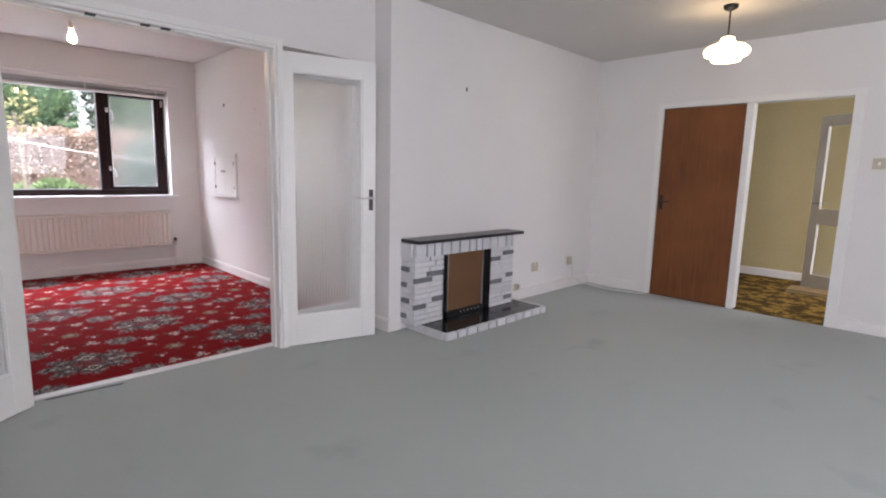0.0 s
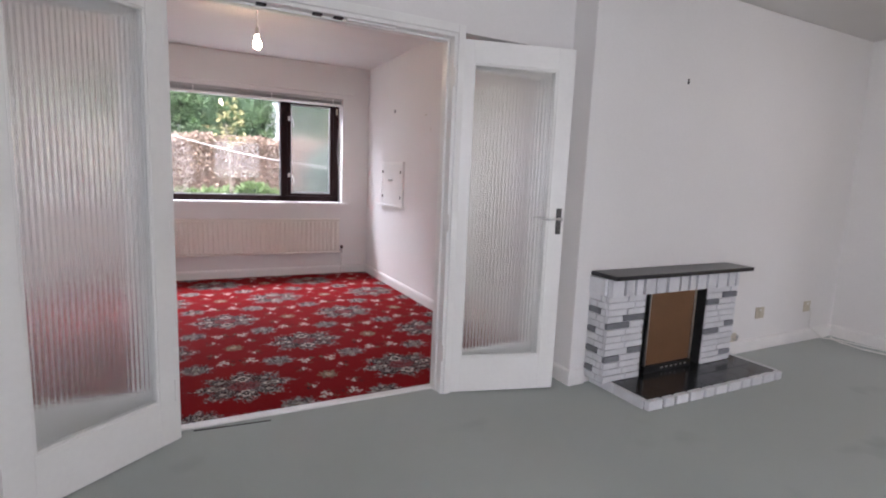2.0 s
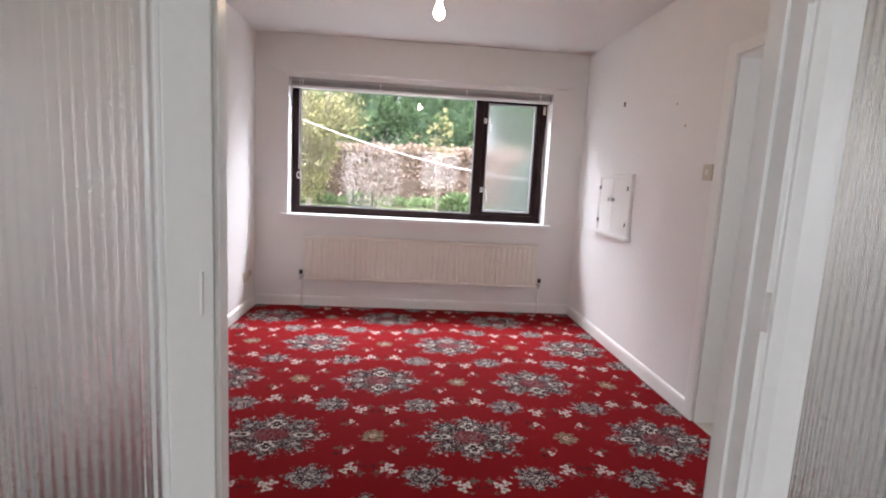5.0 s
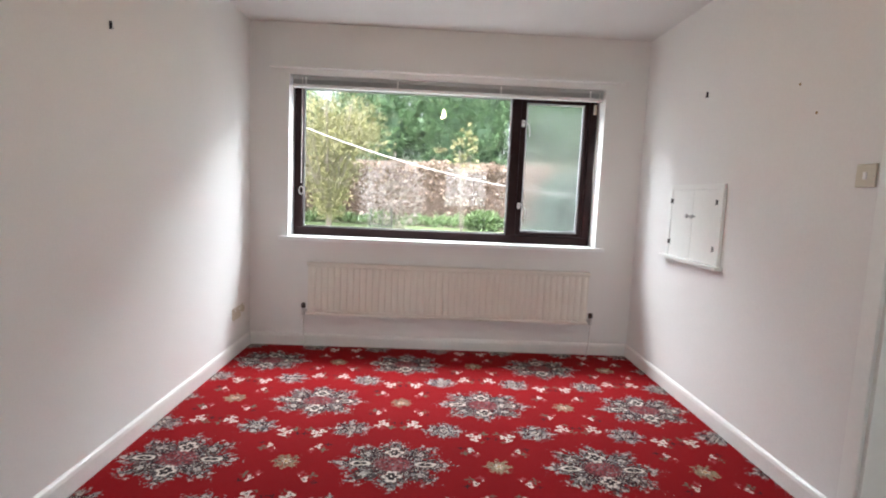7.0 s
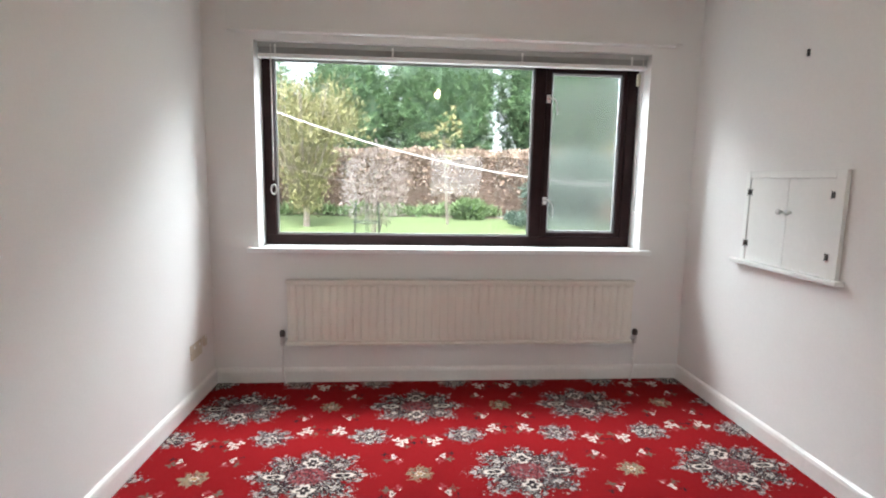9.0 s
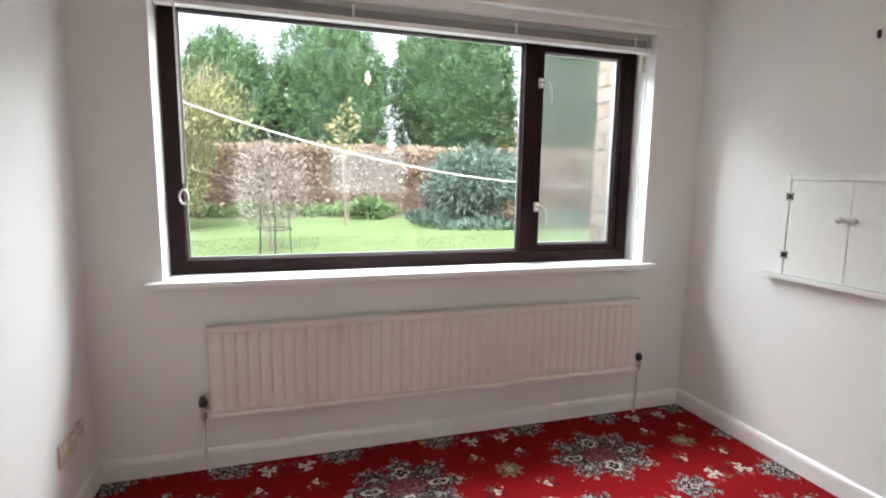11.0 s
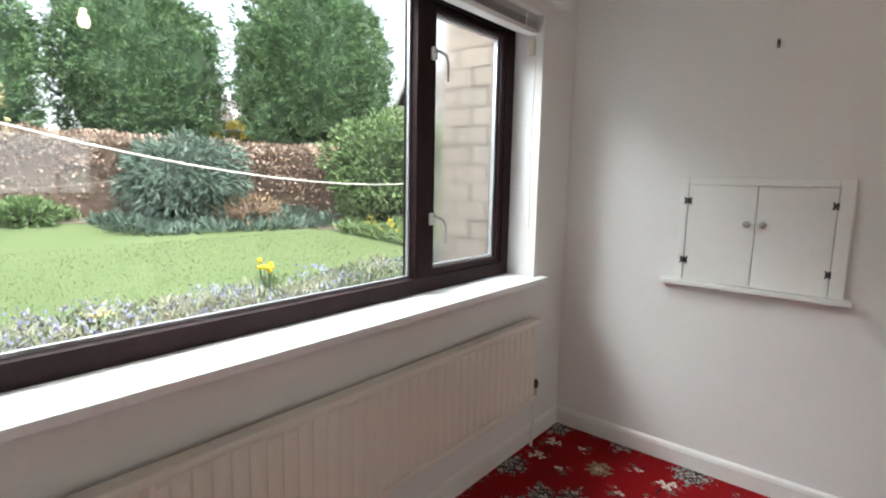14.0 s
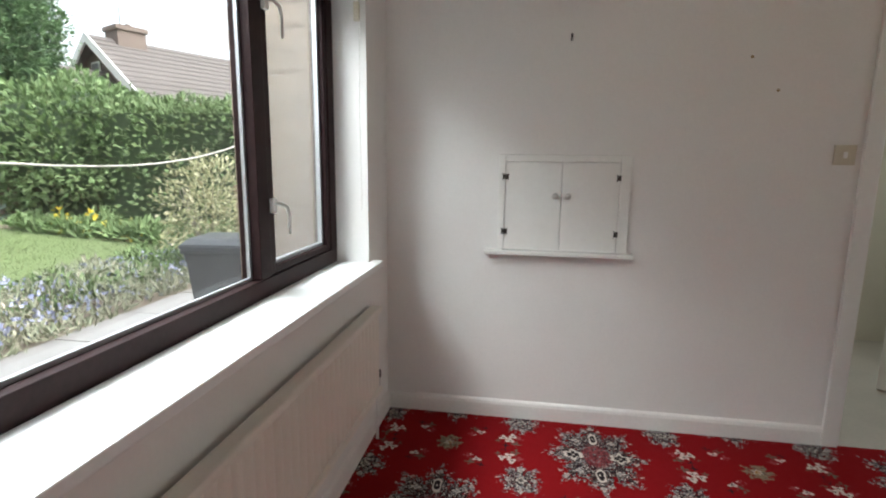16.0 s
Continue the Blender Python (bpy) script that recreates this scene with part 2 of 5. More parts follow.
def make_hall_carpet():
    m, tree, b = blank("gold_brown_carpet", 0.95, 0, 0.1)
    c = mix(tree, spread(tree, tex_noise(tree, 7, 3), 0.42, 0.58), (0.085, 0.045, 0.012), (0.34, 0.21, 0.045))
    c = mix(tree, spread(tree, tex_noise(tree, 17, 3), 0.5, 0.6), c, (0.055, 0.04, 0.018))
    tree.links.new(c, b.inputs["Base Color"])
    bump(tree, tex_noise(tree, 300, 3), 0.5, 0.004)
    return m


RUG_X, RUG_Y, RUG_DX, RUG_DY = -5.82, 1.362, 0.69, 0.490


def make_red_carpet():
    """Woven red carpet: large sprays on a staggered grid, lesser flowers and sprigs between them."""
    m, tree, b = blank("red_floral_carpet", 0.95, 0, 0.1)
    X.tree = tree
    tc = tree.nodes.new("ShaderNodeTexCoord")
    wob = tree.nodes.new("ShaderNodeTexNoise")
    wob.inputs["Scale"].default_value, wob.inputs["Detail"].default_value = 38, 2
    tree.links.new(tc.outputs["Object"], wob.inputs["Vector"])
    ws = tree.nodes.new("ShaderNodeSeparateColor")
    tree.links.new(wob.outputs["Color"], ws.inputs[0])
    sp = tree.nodes.new("ShaderNodeSeparateXYZ")
    tree.links.new(tc.outputs["Object"], sp.inputs[0])
    px = X(sp.outputs[0]) + (X(ws.outputs[0]) - 0.5) * 0.02 - RUG_X
    py = X(sp.outputs[1]) + (X(ws.outputs[1]) - 0.5) * 0.02 - RUG_Y

    def fold(v, half):
        return absolute(X.op("PINGPONG", v, half))
    u, v = fold(px, RUG_DX), fold(py, RUG_DY)
    far = (u / RUG_DX + v / RUG_DY) > 1.0
    u = u + far * (RUG_DX - 2 * u)
    v = v + far * (RUG_DY - 2 * v)
    weave = X(tex_noise(tree, 230, 2))
    blot = X(tex_noise(tree, 75, 3))

    def polar(cx, cy):
        a, c = u - cx, v - cy
        return hypot(a, c), X.op("ARCTAN2", a, c)
    RED, CREAM, DARK, GREY, SAGE, PINK = (0.215, 0.0045, 0.0065), (0.60, 0.53, 0.46), (0.018, 0.012, 0.015), (0.215, 0.205, 0.205), (0.12, 0.105, 0.075), (0.28, 0.06, 0.065)
    col = mix(tree, clamp01((weave - 0.4) * 1.2), RED, (0.15, 0.0025, 0.0045))
    fleck = X(tex_noise(tree, 120, 2))

    def lay(mask, colour):
        nonlocal col
        col = mix(tree, clamp01(mask), col, colour)

    def flower(cx, cy, size, n, heart=DARK, rim=CREAM, tall=1.0):
        a, c = (u - cx) * tall, v - cy
        r, t = hypot(a, c), X.op("ARCTAN2", a, c)
        edge = size * (1 + 0.25 * cosine(t * n))
        lay(clamp01((edge - r) / 0.007), rim)
        lay(clamp01((edge * 0.66 - r) / 0.005), heart)
        lay(clamp01((edge * 0.2 - r) / 0.005), rim)
    # large spray: ragged leaves round four flowers
    a, c = u * 1.12, v * 0.88
    r, t = hypot(a, c), X.op("ARCTAN2", a, c)
    arm = absolute(cosine(t * 4.0))
    spray = 0.155 + 0.06 * arm * arm + 0.03 * absolute(cosine(t * 12.0)) + (blot - 0.5) * 0.26
    inside = clamp01((spray - r) / 0.015)
    lay(inside * clamp01((fleck - 0.36) * 20), DARK)
    lay(inside * clamp01((blot - 0.55) * 20), GREY)
    lay(inside * clamp01((fleck - 0.60) * 20), CREAM)
    lay(inside * clamp01((0.40 - fleck) * 16) * clamp01((r - 0.10) * 30), SAGE)
    lay(clamp01((0.085 - r) / 0.02) * clamp01((fleck - 0.47) * 12), PINK)
    flower(0.0, 0.150, 0.042, 2, tall=1.5)
    flower(0.105, 0.0, 0.040, 5)
    flower(0.085, 0.125, 0.017, 4, GREY)
    for cx, cy, q in ((0.0, 0.245, 0.016), (0.035, 0.225, 0.011), (0.205, 0.0, 0.012), (0.17, 0.04, 0.011), (0.145, 0.165, 0.013), (0.175, 0.135, 0.009), (0.115, 0.195, 0.010)):
        flower(cx, cy, q, 3, GREY)
    # middle flower
    mx, my = RUG_DX / 2, RUG_DY / 2
    a, c = u - mx, (v - my) * 0.85
    r, t = hypot(a, c), X.op("ARCTAN2", a, c)
    edge = 0.080 + 0.012 * cosine(t * 8) + (blot - 0.5) * 0.14
    inside = clamp01((edge - r) / 0.01)
    lay(inside * clamp01((fleck - 0.34) * 20), DARK)
    lay(inside * clamp01((blot - 0.53) * 20), GREY)
    lay(inside * clamp01((fleck - 0.58) * 20), CREAM)
    flower(mx, my, 0.020, 4)
    for s1, s2 in ((0, 1), (0, -1), (1, 0), (-1, 0)):
        flower(mx + 0.058 * s1, my + 0.072 * s2, 0.014, 3, GREY)
    # small flowers on the axes
    for cx, cy in ((0.0, RUG_DY), (RUG_DX, 0.0)):
        r, t = polar(cx, cy)
        edge = 0.058 + 0.010 * cosine(t * 8) + (blot - 0.5) * 0.09
        inside = clamp01((edge - r) / 0.01)
        lay(inside * clamp01((blot - 0.40) * 14), (0.28, 0.21, 0.13))
        lay(inside * clamp01((fleck - 0.5) * 14), SAGE)
        flower(cx, cy, 0.020, 6, (0.30, 0.17, 0.05))
    # sprigs
    for cx, cy in ((0.145, 0.375), (0.40, 0.065)):
        for dx, dy in ((0.0, 0.0), (0.032, 0.022), (-0.012, 0.040)):
            r, t = polar(cx + dx, cy + dy)
            edge = 0.020 + 0.007 * cosine(t * 3)
            lay(clamp01((edge - r) / 0.006), CREAM)
            lay(clamp01((edge * 0.4 - r) / 0.006), DARK)
        for dx, dy, q, k in ((-0.03, -0.03, 0.022, SAGE), (-0.045, 0.02, 0.018, PINK), (0.02, -0.045, 0.016, DARK), (0.055, -0.01, 0.014, SAGE)):
            r, t = polar(cx + dx, cy + dy)
            lay(clamp01((q * (1 + 0.4 * cosine(t * 4)) - r) / 0.008) * clamp01((blot - 0.42) * 12), k)
    tree.links.new(col, b.inputs["Base Color"])
    bump(tree, weave, 0.5, 0.004)
    return m


def make_wood():
    m, tree, b = blank("teak_veneer", 0.42, 0, 0.3)
    g = tex_noise(tree, 3.0, 6, (14, 14, 0.9))
    c = mix(tree, spread(tree, g, 0.3, 0.7), (0.135, 0.043, 0.014), (0.215, 0.078, 0.026))
    c = mix(tree, spread(tree, tex_noise(tree, 9, 6, (30, 30, 0.7)), 0.45, 0.8), c, (0.12, 0.04, 0.018))
    c = mix(tree, spread(tree, tex_noise(tree, 1.2, 3), 0.4, 0.7), c, (0.235, 0.088, 0.031))
    tree.links.new(c, b.inputs["Base Color"])
    bump(tree, g, 0.05, 0.001)
    return m


def glass(name, rough=0.0, tint=(1, 1, 1), relief=0.0, scale=60.0, mist=0.0, grainway=None):
    m, tree, b = blank(name, rough)
    b.inputs["Transmission Weight"].default_value, b.inputs["IOR"].default_value = 1.0, 1.45
    b.inputs["Base Color"].default_value = (*tint, 1)
    if relief:
        bump(tree, tex_noise(tree, scale, 2, grainway), relief, 0.003)
    if mist:
        X.tree = tree
        f = spread(tree, tex_noise(tree, 3.0, 2, (1, 5.0, 0.5)), 0.1, 0.9)
        tree.links.new((X(f) * mist * 0.3 + mist * 0.8).s, b.inputs["Roughness"])
        b.inputs["Transmission Weight"].default_value = 0.92
    return m


def glow(name, col, strength):
    m, tree, b = blank(name, 0.4)
    b.inputs["Base Color"].default_value = (0.9, 0.87, 0.8, 1)
    b.inputs["Emission Color"].default_value = (*col, 1)
    b.inputs["Emission Strength"].default_value = strength
    return m


M_LAWN, M_GREENCARPET, M_HALLCARPET, M_REDCARPET, M_TEAK = make_lawn(), make_green_carpet(), make_hall_carpet(), make_red_carpet(), make_wood()
M_PANE = glass("window_glass")
M_MISTPANE = glass("misted_window_glass", tint=(0.92, 0.93, 0.94), mist=0.14)
M_REEDED = glass("reeded_door_glass", 0.02, (0.93, 0.94, 0.93), relief=0.4, scale=85, grainway=(1, 1, 1.6))
M_REEDED.node_tree.nodes["Principled BSDF"].inputs["Transmission Weight"].default_value = 0.965
M_BULB = glow("lit_bulb", (1.0, 0.74, 0.46), 20)
M_OPAL = glow("lit_opal_glass", (1.0, 0.72, 0.36), 0.95)


# ---- builders ----
def box(bm, x0, x1, y0, y1, z0, z1, bevel=0.0):
    m = Matrix.Translation(((x0 + x1) / 2, (y0 + y1) / 2, (z0 + z1) / 2)) @ Matrix.Diagonal((x1 - x0, y1 - y0, z1 - z0, 1))
    r = bmesh.ops.create_cube(bm, size=1, matrix=m)
    if bevel:
        edges = list({e for v in r["verts"] for e in v.link_edges})
        bmesh.ops.bevel(bm, geom=edges, offset=bevel, segments=2, affect="EDGES", profile=0.6)
    return bm


def boxes(*rows, bevel=0.0):
    bm = bmesh.new()
    for r in rows:
        box(bm, *r, bevel=bevel)
    return bm


def rod(bm, a, c, r, r2=None, seg=12):
    a, c = Vector(a), Vector(c)
    m = Matrix.Translation((a + c) / 2) @ (c - a).to_track_quat("Z", "Y").to_matrix().to_4x4()
    bmesh.ops.create_cone(bm, cap_ends=True, segments=seg, radius1=r, radius2=r if r2 is None else r2, depth=(c - a).length, matrix=m)
    return bm


def sweep(bm, pts, r, seg=6, taper=1.0):
    """A tube along a line of points."""
    pts = [Vector(p) for p in pts]
    rings = []
    for k, p in enumerate(pts):
        d = (pts[min(k + 1, len(pts) - 1)] - pts[max(k - 1, 0)]).normalized()
        s = d.orthogonal().normalized() if not rings else (side - d * side.dot(d)).normalized()
        side = s
        up = d.cross(s)
        rr = r * (1 + (taper - 1) * k / (len(pts) - 1))
        rings.append([bm.verts.new(p + (s * math.cos(a) + up * math.sin(a)) * rr) for a in (2 * math.pi * j / seg for j in range(seg))])
    for a, c in zip(rings, rings[1:]):
        for j in range(seg):
            bm.faces.new((a[j], a[(j + 1) % seg], c[(j + 1) % seg], c[j]))
    bm.faces.new(rings[0][::-1]), bm.faces.new(rings[-1])
    return bm


def lathe(bm, profile, centre, seg=28):
    """A turned shape from (radius, height) pairs."""
    cx, cy, cz = centre
    rings = [[bm.verts.new((cx + r * math.cos(2 * math.pi * j / seg), cy + r * math.sin(2 * math.pi * j / seg), cz + z)) for j in range(seg)] for r, z in profile]
    for a, c in zip(rings, rings[1:]):
        for j in range(seg):
            bm.faces.new((a[j], a[(j + 1) % seg], c[(j + 1) % seg], c[j]))
    bm.faces.new(rings[0][::-1]), bm.faces.new(rings[-1])
    return bm


def extrude_outline(bm, outline, axis, lo, hi):
    """A prism of a 2D outline along an axis."""
    def at(p, w):
        return {"x": (w, p[0], p[1]), "y": (p[0], w, p[1]), "z": (p[0], p[1], w)}[axis]
    a, c = [bm.verts.new(at(p, lo)) for p in outline], [bm.verts.new(at(p, hi)) for p in outline]
    n = len(outline)
    for j in range(n):
        bm.faces.new((a[j], a[(j + 1) % n], c[(j + 1) % n], c[j]))
    bm.faces.new(a[::-1]), bm.faces.new(c)
    return bm


def to_mesh(name, bm, material, smooth=False):
    bmesh.ops.recalc_face_normals(bm, faces=bm.faces)
    me = bpy.data.meshes.new(name)
    bm.to_mesh(me)
    bm.free()
    me.materials.append(material)
    if smooth:
        me.shade_smooth()
    return me


def thing(name, m, label, category, group="", kind=""):
    """An empty at the thing's base; its parts are built in its own axes."""
    ob = new(name)
    ob.empty_display_size = 0.1
    ob.matrix_world = m
    return tagged(ob, label, category, group, kind)


def part(name, bm, material, parent, label="", smooth=False):
    ob = new(name, to_mesh(name, bm, material, smooth))
    ob.parent = parent
    return tagged(ob, label) if label else ob


def solid(name, bm, material, label, category, group="", kind="", smooth=False):
    """A thing of one mesh, built in the place's axes."""
    return tagged(new(name, to_mesh(name, bm, material, smooth)), label, category, group, kind)


def setting(name, bm, material, label, category):
    return solid(name, bm, material, label, category, kind="structure")


def at(x, y, z=0.0, turn=0.0):
    return pose(x, y, z, 0, 0, turn)

# ---- the plan ----
CEIL = 2.485
DIN_X0, DIN_X1, DIN_Y0, DIN_Y1 = -6.90, -3.37, -0.40, 2.65      # dining room
LOU_X0, LOU_X1, LOU_Y0, LOU_Y1 = -3.25, 2.60, -1.30, 5.66        # lounge
BREAST_X, BREAST_Y = -3.06, 2.69
OPEN_Y0, OPEN_Y1, OPEN_Z = 0.505, 1.915, 2.015                   # rough opening of the double doors
SIDE_Y0, SIDE_Y1 = -0.225, 2.645                                 # the glazed screen with its side lights
WIN_Y0, WIN_Y1, WIN_Z0, WIN_Z1 = -0.105, 2.33, 0.850, 2.115
KIT_X0, KIT_X1 = -4.67, -3.885                                   # doorway to the kitchen
DOOR_X0, DOOR_X1, DOOR_Z = -2.345, -0.758, 1.958                    # doorway to the hall
GROUND = -0.35

setting("floor_lounge", boxes((DIN_X1 + 0.04, LOU_X1, LOU_Y0, LOU_Y1, -0.12, 0.0)), M_GREENCARPET, "grey-green fitted carpet with faint stains", "carpet")
setting("floor_dining_room", boxes((DIN_X0, DIN_X1 + 0.035, DIN_Y0, DIN_Y1, -0.12, 0.006)), M_REDCARPET, "red fitted carpet with a floral pattern", "carpet")
setting("floor_hall", boxes((-3.2, 0.6, LOU_Y1, 7.89, -0.12, -0.001)), M_HALLCARPET, "gold and brown patterned hall carpet", "carpet")
M_KITFLOOR = mat("pale_vinyl", (0.45, 0.42, 0.36), 0.4, var=0.08, scale=5, relief=0.05)
setting("floor_kitchen", boxes((-5.6, -3.37, DIN_Y1, 4.4, -0.12, 0.0)), M_KITFLOOR, "pale vinyl kitchen floor", "floor")
setting("ceiling_lounge", boxes((LOU_X0 - 0.06, LOU_X1 + 0.15, LOU_Y0 - 0.15, LOU_Y1 + 0.06, CEIL, CEIL + 0.12)), M_CEIL, "off-white plastered lounge ceiling", "ceiling")
setting("ceiling_dining_room", boxes((DIN_X0 - 0.30, LOU_X0 - 0.062, DIN_Y0 - 0.12, DIN_Y1 + 0.06, CEIL, CEIL + 0.12)), M_CEIL, "off-white plastered dining room ceiling", "ceiling")
setting("ceiling_hall", boxes((-3.2, 0.6, LOU_Y1 + 0.062, 8.04, CEIL, CEIL + 0.12)), M_CEIL, "off-white hall ceiling", "ceiling")
setting("ceiling_kitchen", boxes((-5.6, -3.38, DIN_Y1 + 0.062, 4.5, CEIL, CEIL + 0.12)), M_CEIL, "off-white kitchen ceiling", "ceiling")

# wall between lounge and dining room, and the chimney breast
setting("wall_between_rooms", boxes(
    (DIN_X1, LOU_X0, LOU_Y0, SIDE_Y0, 0, CEIL), (DIN_X1, LOU_X0, SIDE_Y1, BREAST_Y, 0, CEIL), (DIN_X1, LOU_X0, SIDE_Y0, SIDE_Y1, OPEN_Z, CEIL)),
    M_WALL, "white painted wall over a glazed screen", "wall")
setting("wall_chimney_breast", boxes((DIN_X1, BREAST_X, BREAST_Y, LOU_Y1, 0, CEIL), bevel=0.006), M_WALL, "white painted chimney breast", "wall")
setting("wall_lounge_north", boxes(
    (DIN_X1, DOOR_X0, LOU_Y1, LOU_Y1 + 0.12, 0, CEIL), (DOOR_X1, LOU_X1, LOU_Y1, LOU_Y1 + 0.12, 0, CEIL), (DOOR_X0, DOOR_X1, LOU_Y1, LOU_Y1 + 0.12, DOOR_Z, CEIL)),
    M_WALL, "white painted wall with a double doorway", "wall")
# the tall opening is added, out of view, to let light into the lounge
setting("wall_lounge_south", boxes(
    (DIN_X1, 0.6, LOU_Y0 - 0.15, LOU_Y0, 0, CEIL), (2.0, LOU_X1, LOU_Y0 - 0.15, LOU_Y0, 0, CEIL),
    (0.6, 2.0, LOU_Y0 - 0.15, LOU_Y0, 0, 0.5), (0.6, 2.0, LOU_Y0 - 0.15, LOU_Y0, 2.2, CEIL)), M_WALL, "white painted wall with an added window, unseen", "wall")
LW_Y0, LW_Y1, LW_Z0, LW_Z1 = 1.35, 3.35, 0.9, 2.05
setting("wall_lounge_east", boxes(
    (LOU_X1, LOU_X1 + 0.25, LOU_Y0, LW_Y0, 0, CEIL), (LOU_X1, LOU_X1 + 0.25, LW_Y1, LOU_Y1, 0, CEIL),
    (LOU_X1, LOU_X1 + 0.25, LW_Y0, LW_Y1, 0, LW_Z0), (LOU_X1, LOU_X1 + 0.25, LW_Y0, LW_Y1, LW_Z1, CEIL)), M_WALL, "white painted wall with a wide window", "wall")
setting("wall_dining_south", boxes((DIN_X0, DIN_X1, DIN_Y0 - 0.12, DIN_Y0, 0, CEIL)), M_WALL, "plain white painted wall", "wall")
setting("wall_dining_north", boxes(
    (DIN_X0, KIT_X0, DIN_Y1, DIN_Y1 + 0.12, 0, CEIL), (KIT_X1, DIN_X1, DIN_Y1, DIN_Y1 + 0.12, 0, CEIL), (KIT_X0, KIT_X1, DIN_Y1, DIN_Y1 + 0.12, 2.0, CEIL)),
    M_WALL, "white painted wall with a doorway", "wall")
setting("wall_window", boxes(
    (DIN_X0 - 0.18, DIN_X0, DIN_Y0 - 0.12, WIN_Y0, 0, CEIL), (DIN_X0 - 0.18, DIN_X0, WIN_Y1, DIN_Y1 + 0.12, 0, CEIL),
    (DIN_X0 - 0.18, DIN_X0, WIN_Y0, WIN_Y1, 0, WIN_Z0), (DIN_X0 - 0.18, DIN_X0, WIN_Y0, WIN_Y1, WIN_Z1, CEIL)), M_WALL, "white painted wall under and over the window", "wall")
# outer leaf of the window wall
setting("wall_outside", boxes(
    (DIN_X0 - 0.30, DIN_X0 - 0.183, DIN_Y0 - 4.0, WIN_Y0 + 0.01, -0.5, 2.75), (DIN_X0 - 0.30, DIN_X0 - 0.183, WIN_Y1 + 0.005, 2.457, -0.5, 2.75),
    (DIN_X0 - 0.30, DIN_X0 - 0.183, WIN_Y0 + 0.01, WIN_Y1 + 0.005, -0.5, WIN_Z0 - 0.02), (DIN_X0 - 0.30, DIN_X0 - 0.183, WIN_Y0 + 0.01, WIN_Y1 + 0.005, WIN_Z1, 2.75)),
    M_STONE, "buff stone outer wall of the house", "wall")
# hall and kitchen shells; their window openings are added, unseen, to light them
setting("wall_hall_north", boxes((-3.2, 0.6, 7.89, 8.01, 0, CEIL)), M_OCHRE, "ochre papered hall wall", "wall")
setting("wall_hall_west", boxes((-3.32, -3.2, LOU_Y1 + 0.12, 8.01, 0, CEIL)), M_OCHRE, "ochre papered hall wall", "wall")
setting("wall_hall_east", boxes((0.6, 0.72, LOU_Y1 + 0.12, 6.2, 0, CEIL), (0.6, 0.72, 7.5, 8.01, 0, CEIL), (0.6, 0.72, 6.2, 7.5, 0, 0.9), (0.6, 0.72, 6.2, 7.5, 2.1, CEIL)), M_OCHRE, "ochre papered hall wall with an added window, unseen", "wall")
setting("wall_kitchen", boxes((-5.6, -5.4, 4.4, 4.5, 0, CEIL), (-3.6, -3.37, 4.4, 4.5, 0, CEIL), (-5.4, -3.6, 4.4, 4.5, 0, 1.05), (-5.4, -3.6, 4.4, 4.5, 2.25, CEIL), (-5.7, -5.6, DIN_Y1 + 0.12, 4.5, 0, CEIL)), M_CREAMWALL, "cream painted kitchen wall", "wall")


# skirting boards
def skirting(name, x0, x1, y0, y1, axis, face, label="white gloss skirting board"):
    """A board 0.1 m high with a rounded top; face: the side that looks into the room, as a sign."""
    bm = bmesh.new()
    d = 0.016
    prof = [(0, 0), (d, 0), (d, 0.075), (d * 0.75, 0.09), (d * 0.3, 0.098), (0, 0.1)]
    if axis == "x":
        extrude_outline(bm, [(y0 + face * p[0], p[1] + 0.001) for p in prof], "x", x0, x1)
    else:
        extrude_outline(bm, [(x0 + face * p[0], p[1] + 0.001) for p in prof], "y", y0, y1)
    return setting(name, bm, M_SKIRT, label, "skirting board")


skirting("baseboard_window_wall", DIN_X0, 0, DIN_Y0 + 0.017, DIN_Y1 - 0.017, "y", 1)
skirting("baseboard_dining_south", DIN_X0, DIN_X1, DIN_Y0, 0, "x", 1)
skirting("baseboard_dining_north", DIN_X0, KIT_X0 - 0.062, DIN_Y1, 0, "x", -1)
skirting("baseboard_dining_north_2", KIT_X1 + 0.062, DIN_X1, DIN_Y1, 0, "x", -1)
skirting("baseboard_breast", BREAST_X, 0, BREAST_Y + 0.0, 2.80, "y", 1)
skirting("baseboard_breast_2", BREAST_X, 0, 4.10, LOU_Y1 - 0.017, "y", 1)
skirting("baseboard_breast_side", LOU_X0, BREAST_X + 0.016, BREAST_Y, 0, "x", -1)
skirting("baseboard_doors", LOU_X0, 0, LOU_Y0, SIDE_Y0, "y", 1)
skirting("baseboard_north", BREAST_X, DOOR_X0 - 0.03, LOU_Y1, 0, "x", -1)
skirting("baseboard_north_2", DOOR_X1 + 0.06, LOU_X1, LOU_Y1, 0, "x", -1)
skirting("baseboard_hall", -3.2, 0.6, 7.89, 0, "x", -1)

# ---- the double doorway: lining, threshold, leaves ----
lining = thing("door_frame_double", at(-3.31, 1.21), "cream gloss door lining of the double doors", "door frame", kind="structure")


def lin(rows, name, label="", material=M_GLOSS, bevel=0.002):
    bm = boxes(*[(a + 3.31, c + 3.31, d - 1.21, e - 1.21, f, g) for a, c, d, e, f, g in rows], bevel=bevel)
    return part(name, bm, material, lining, label)


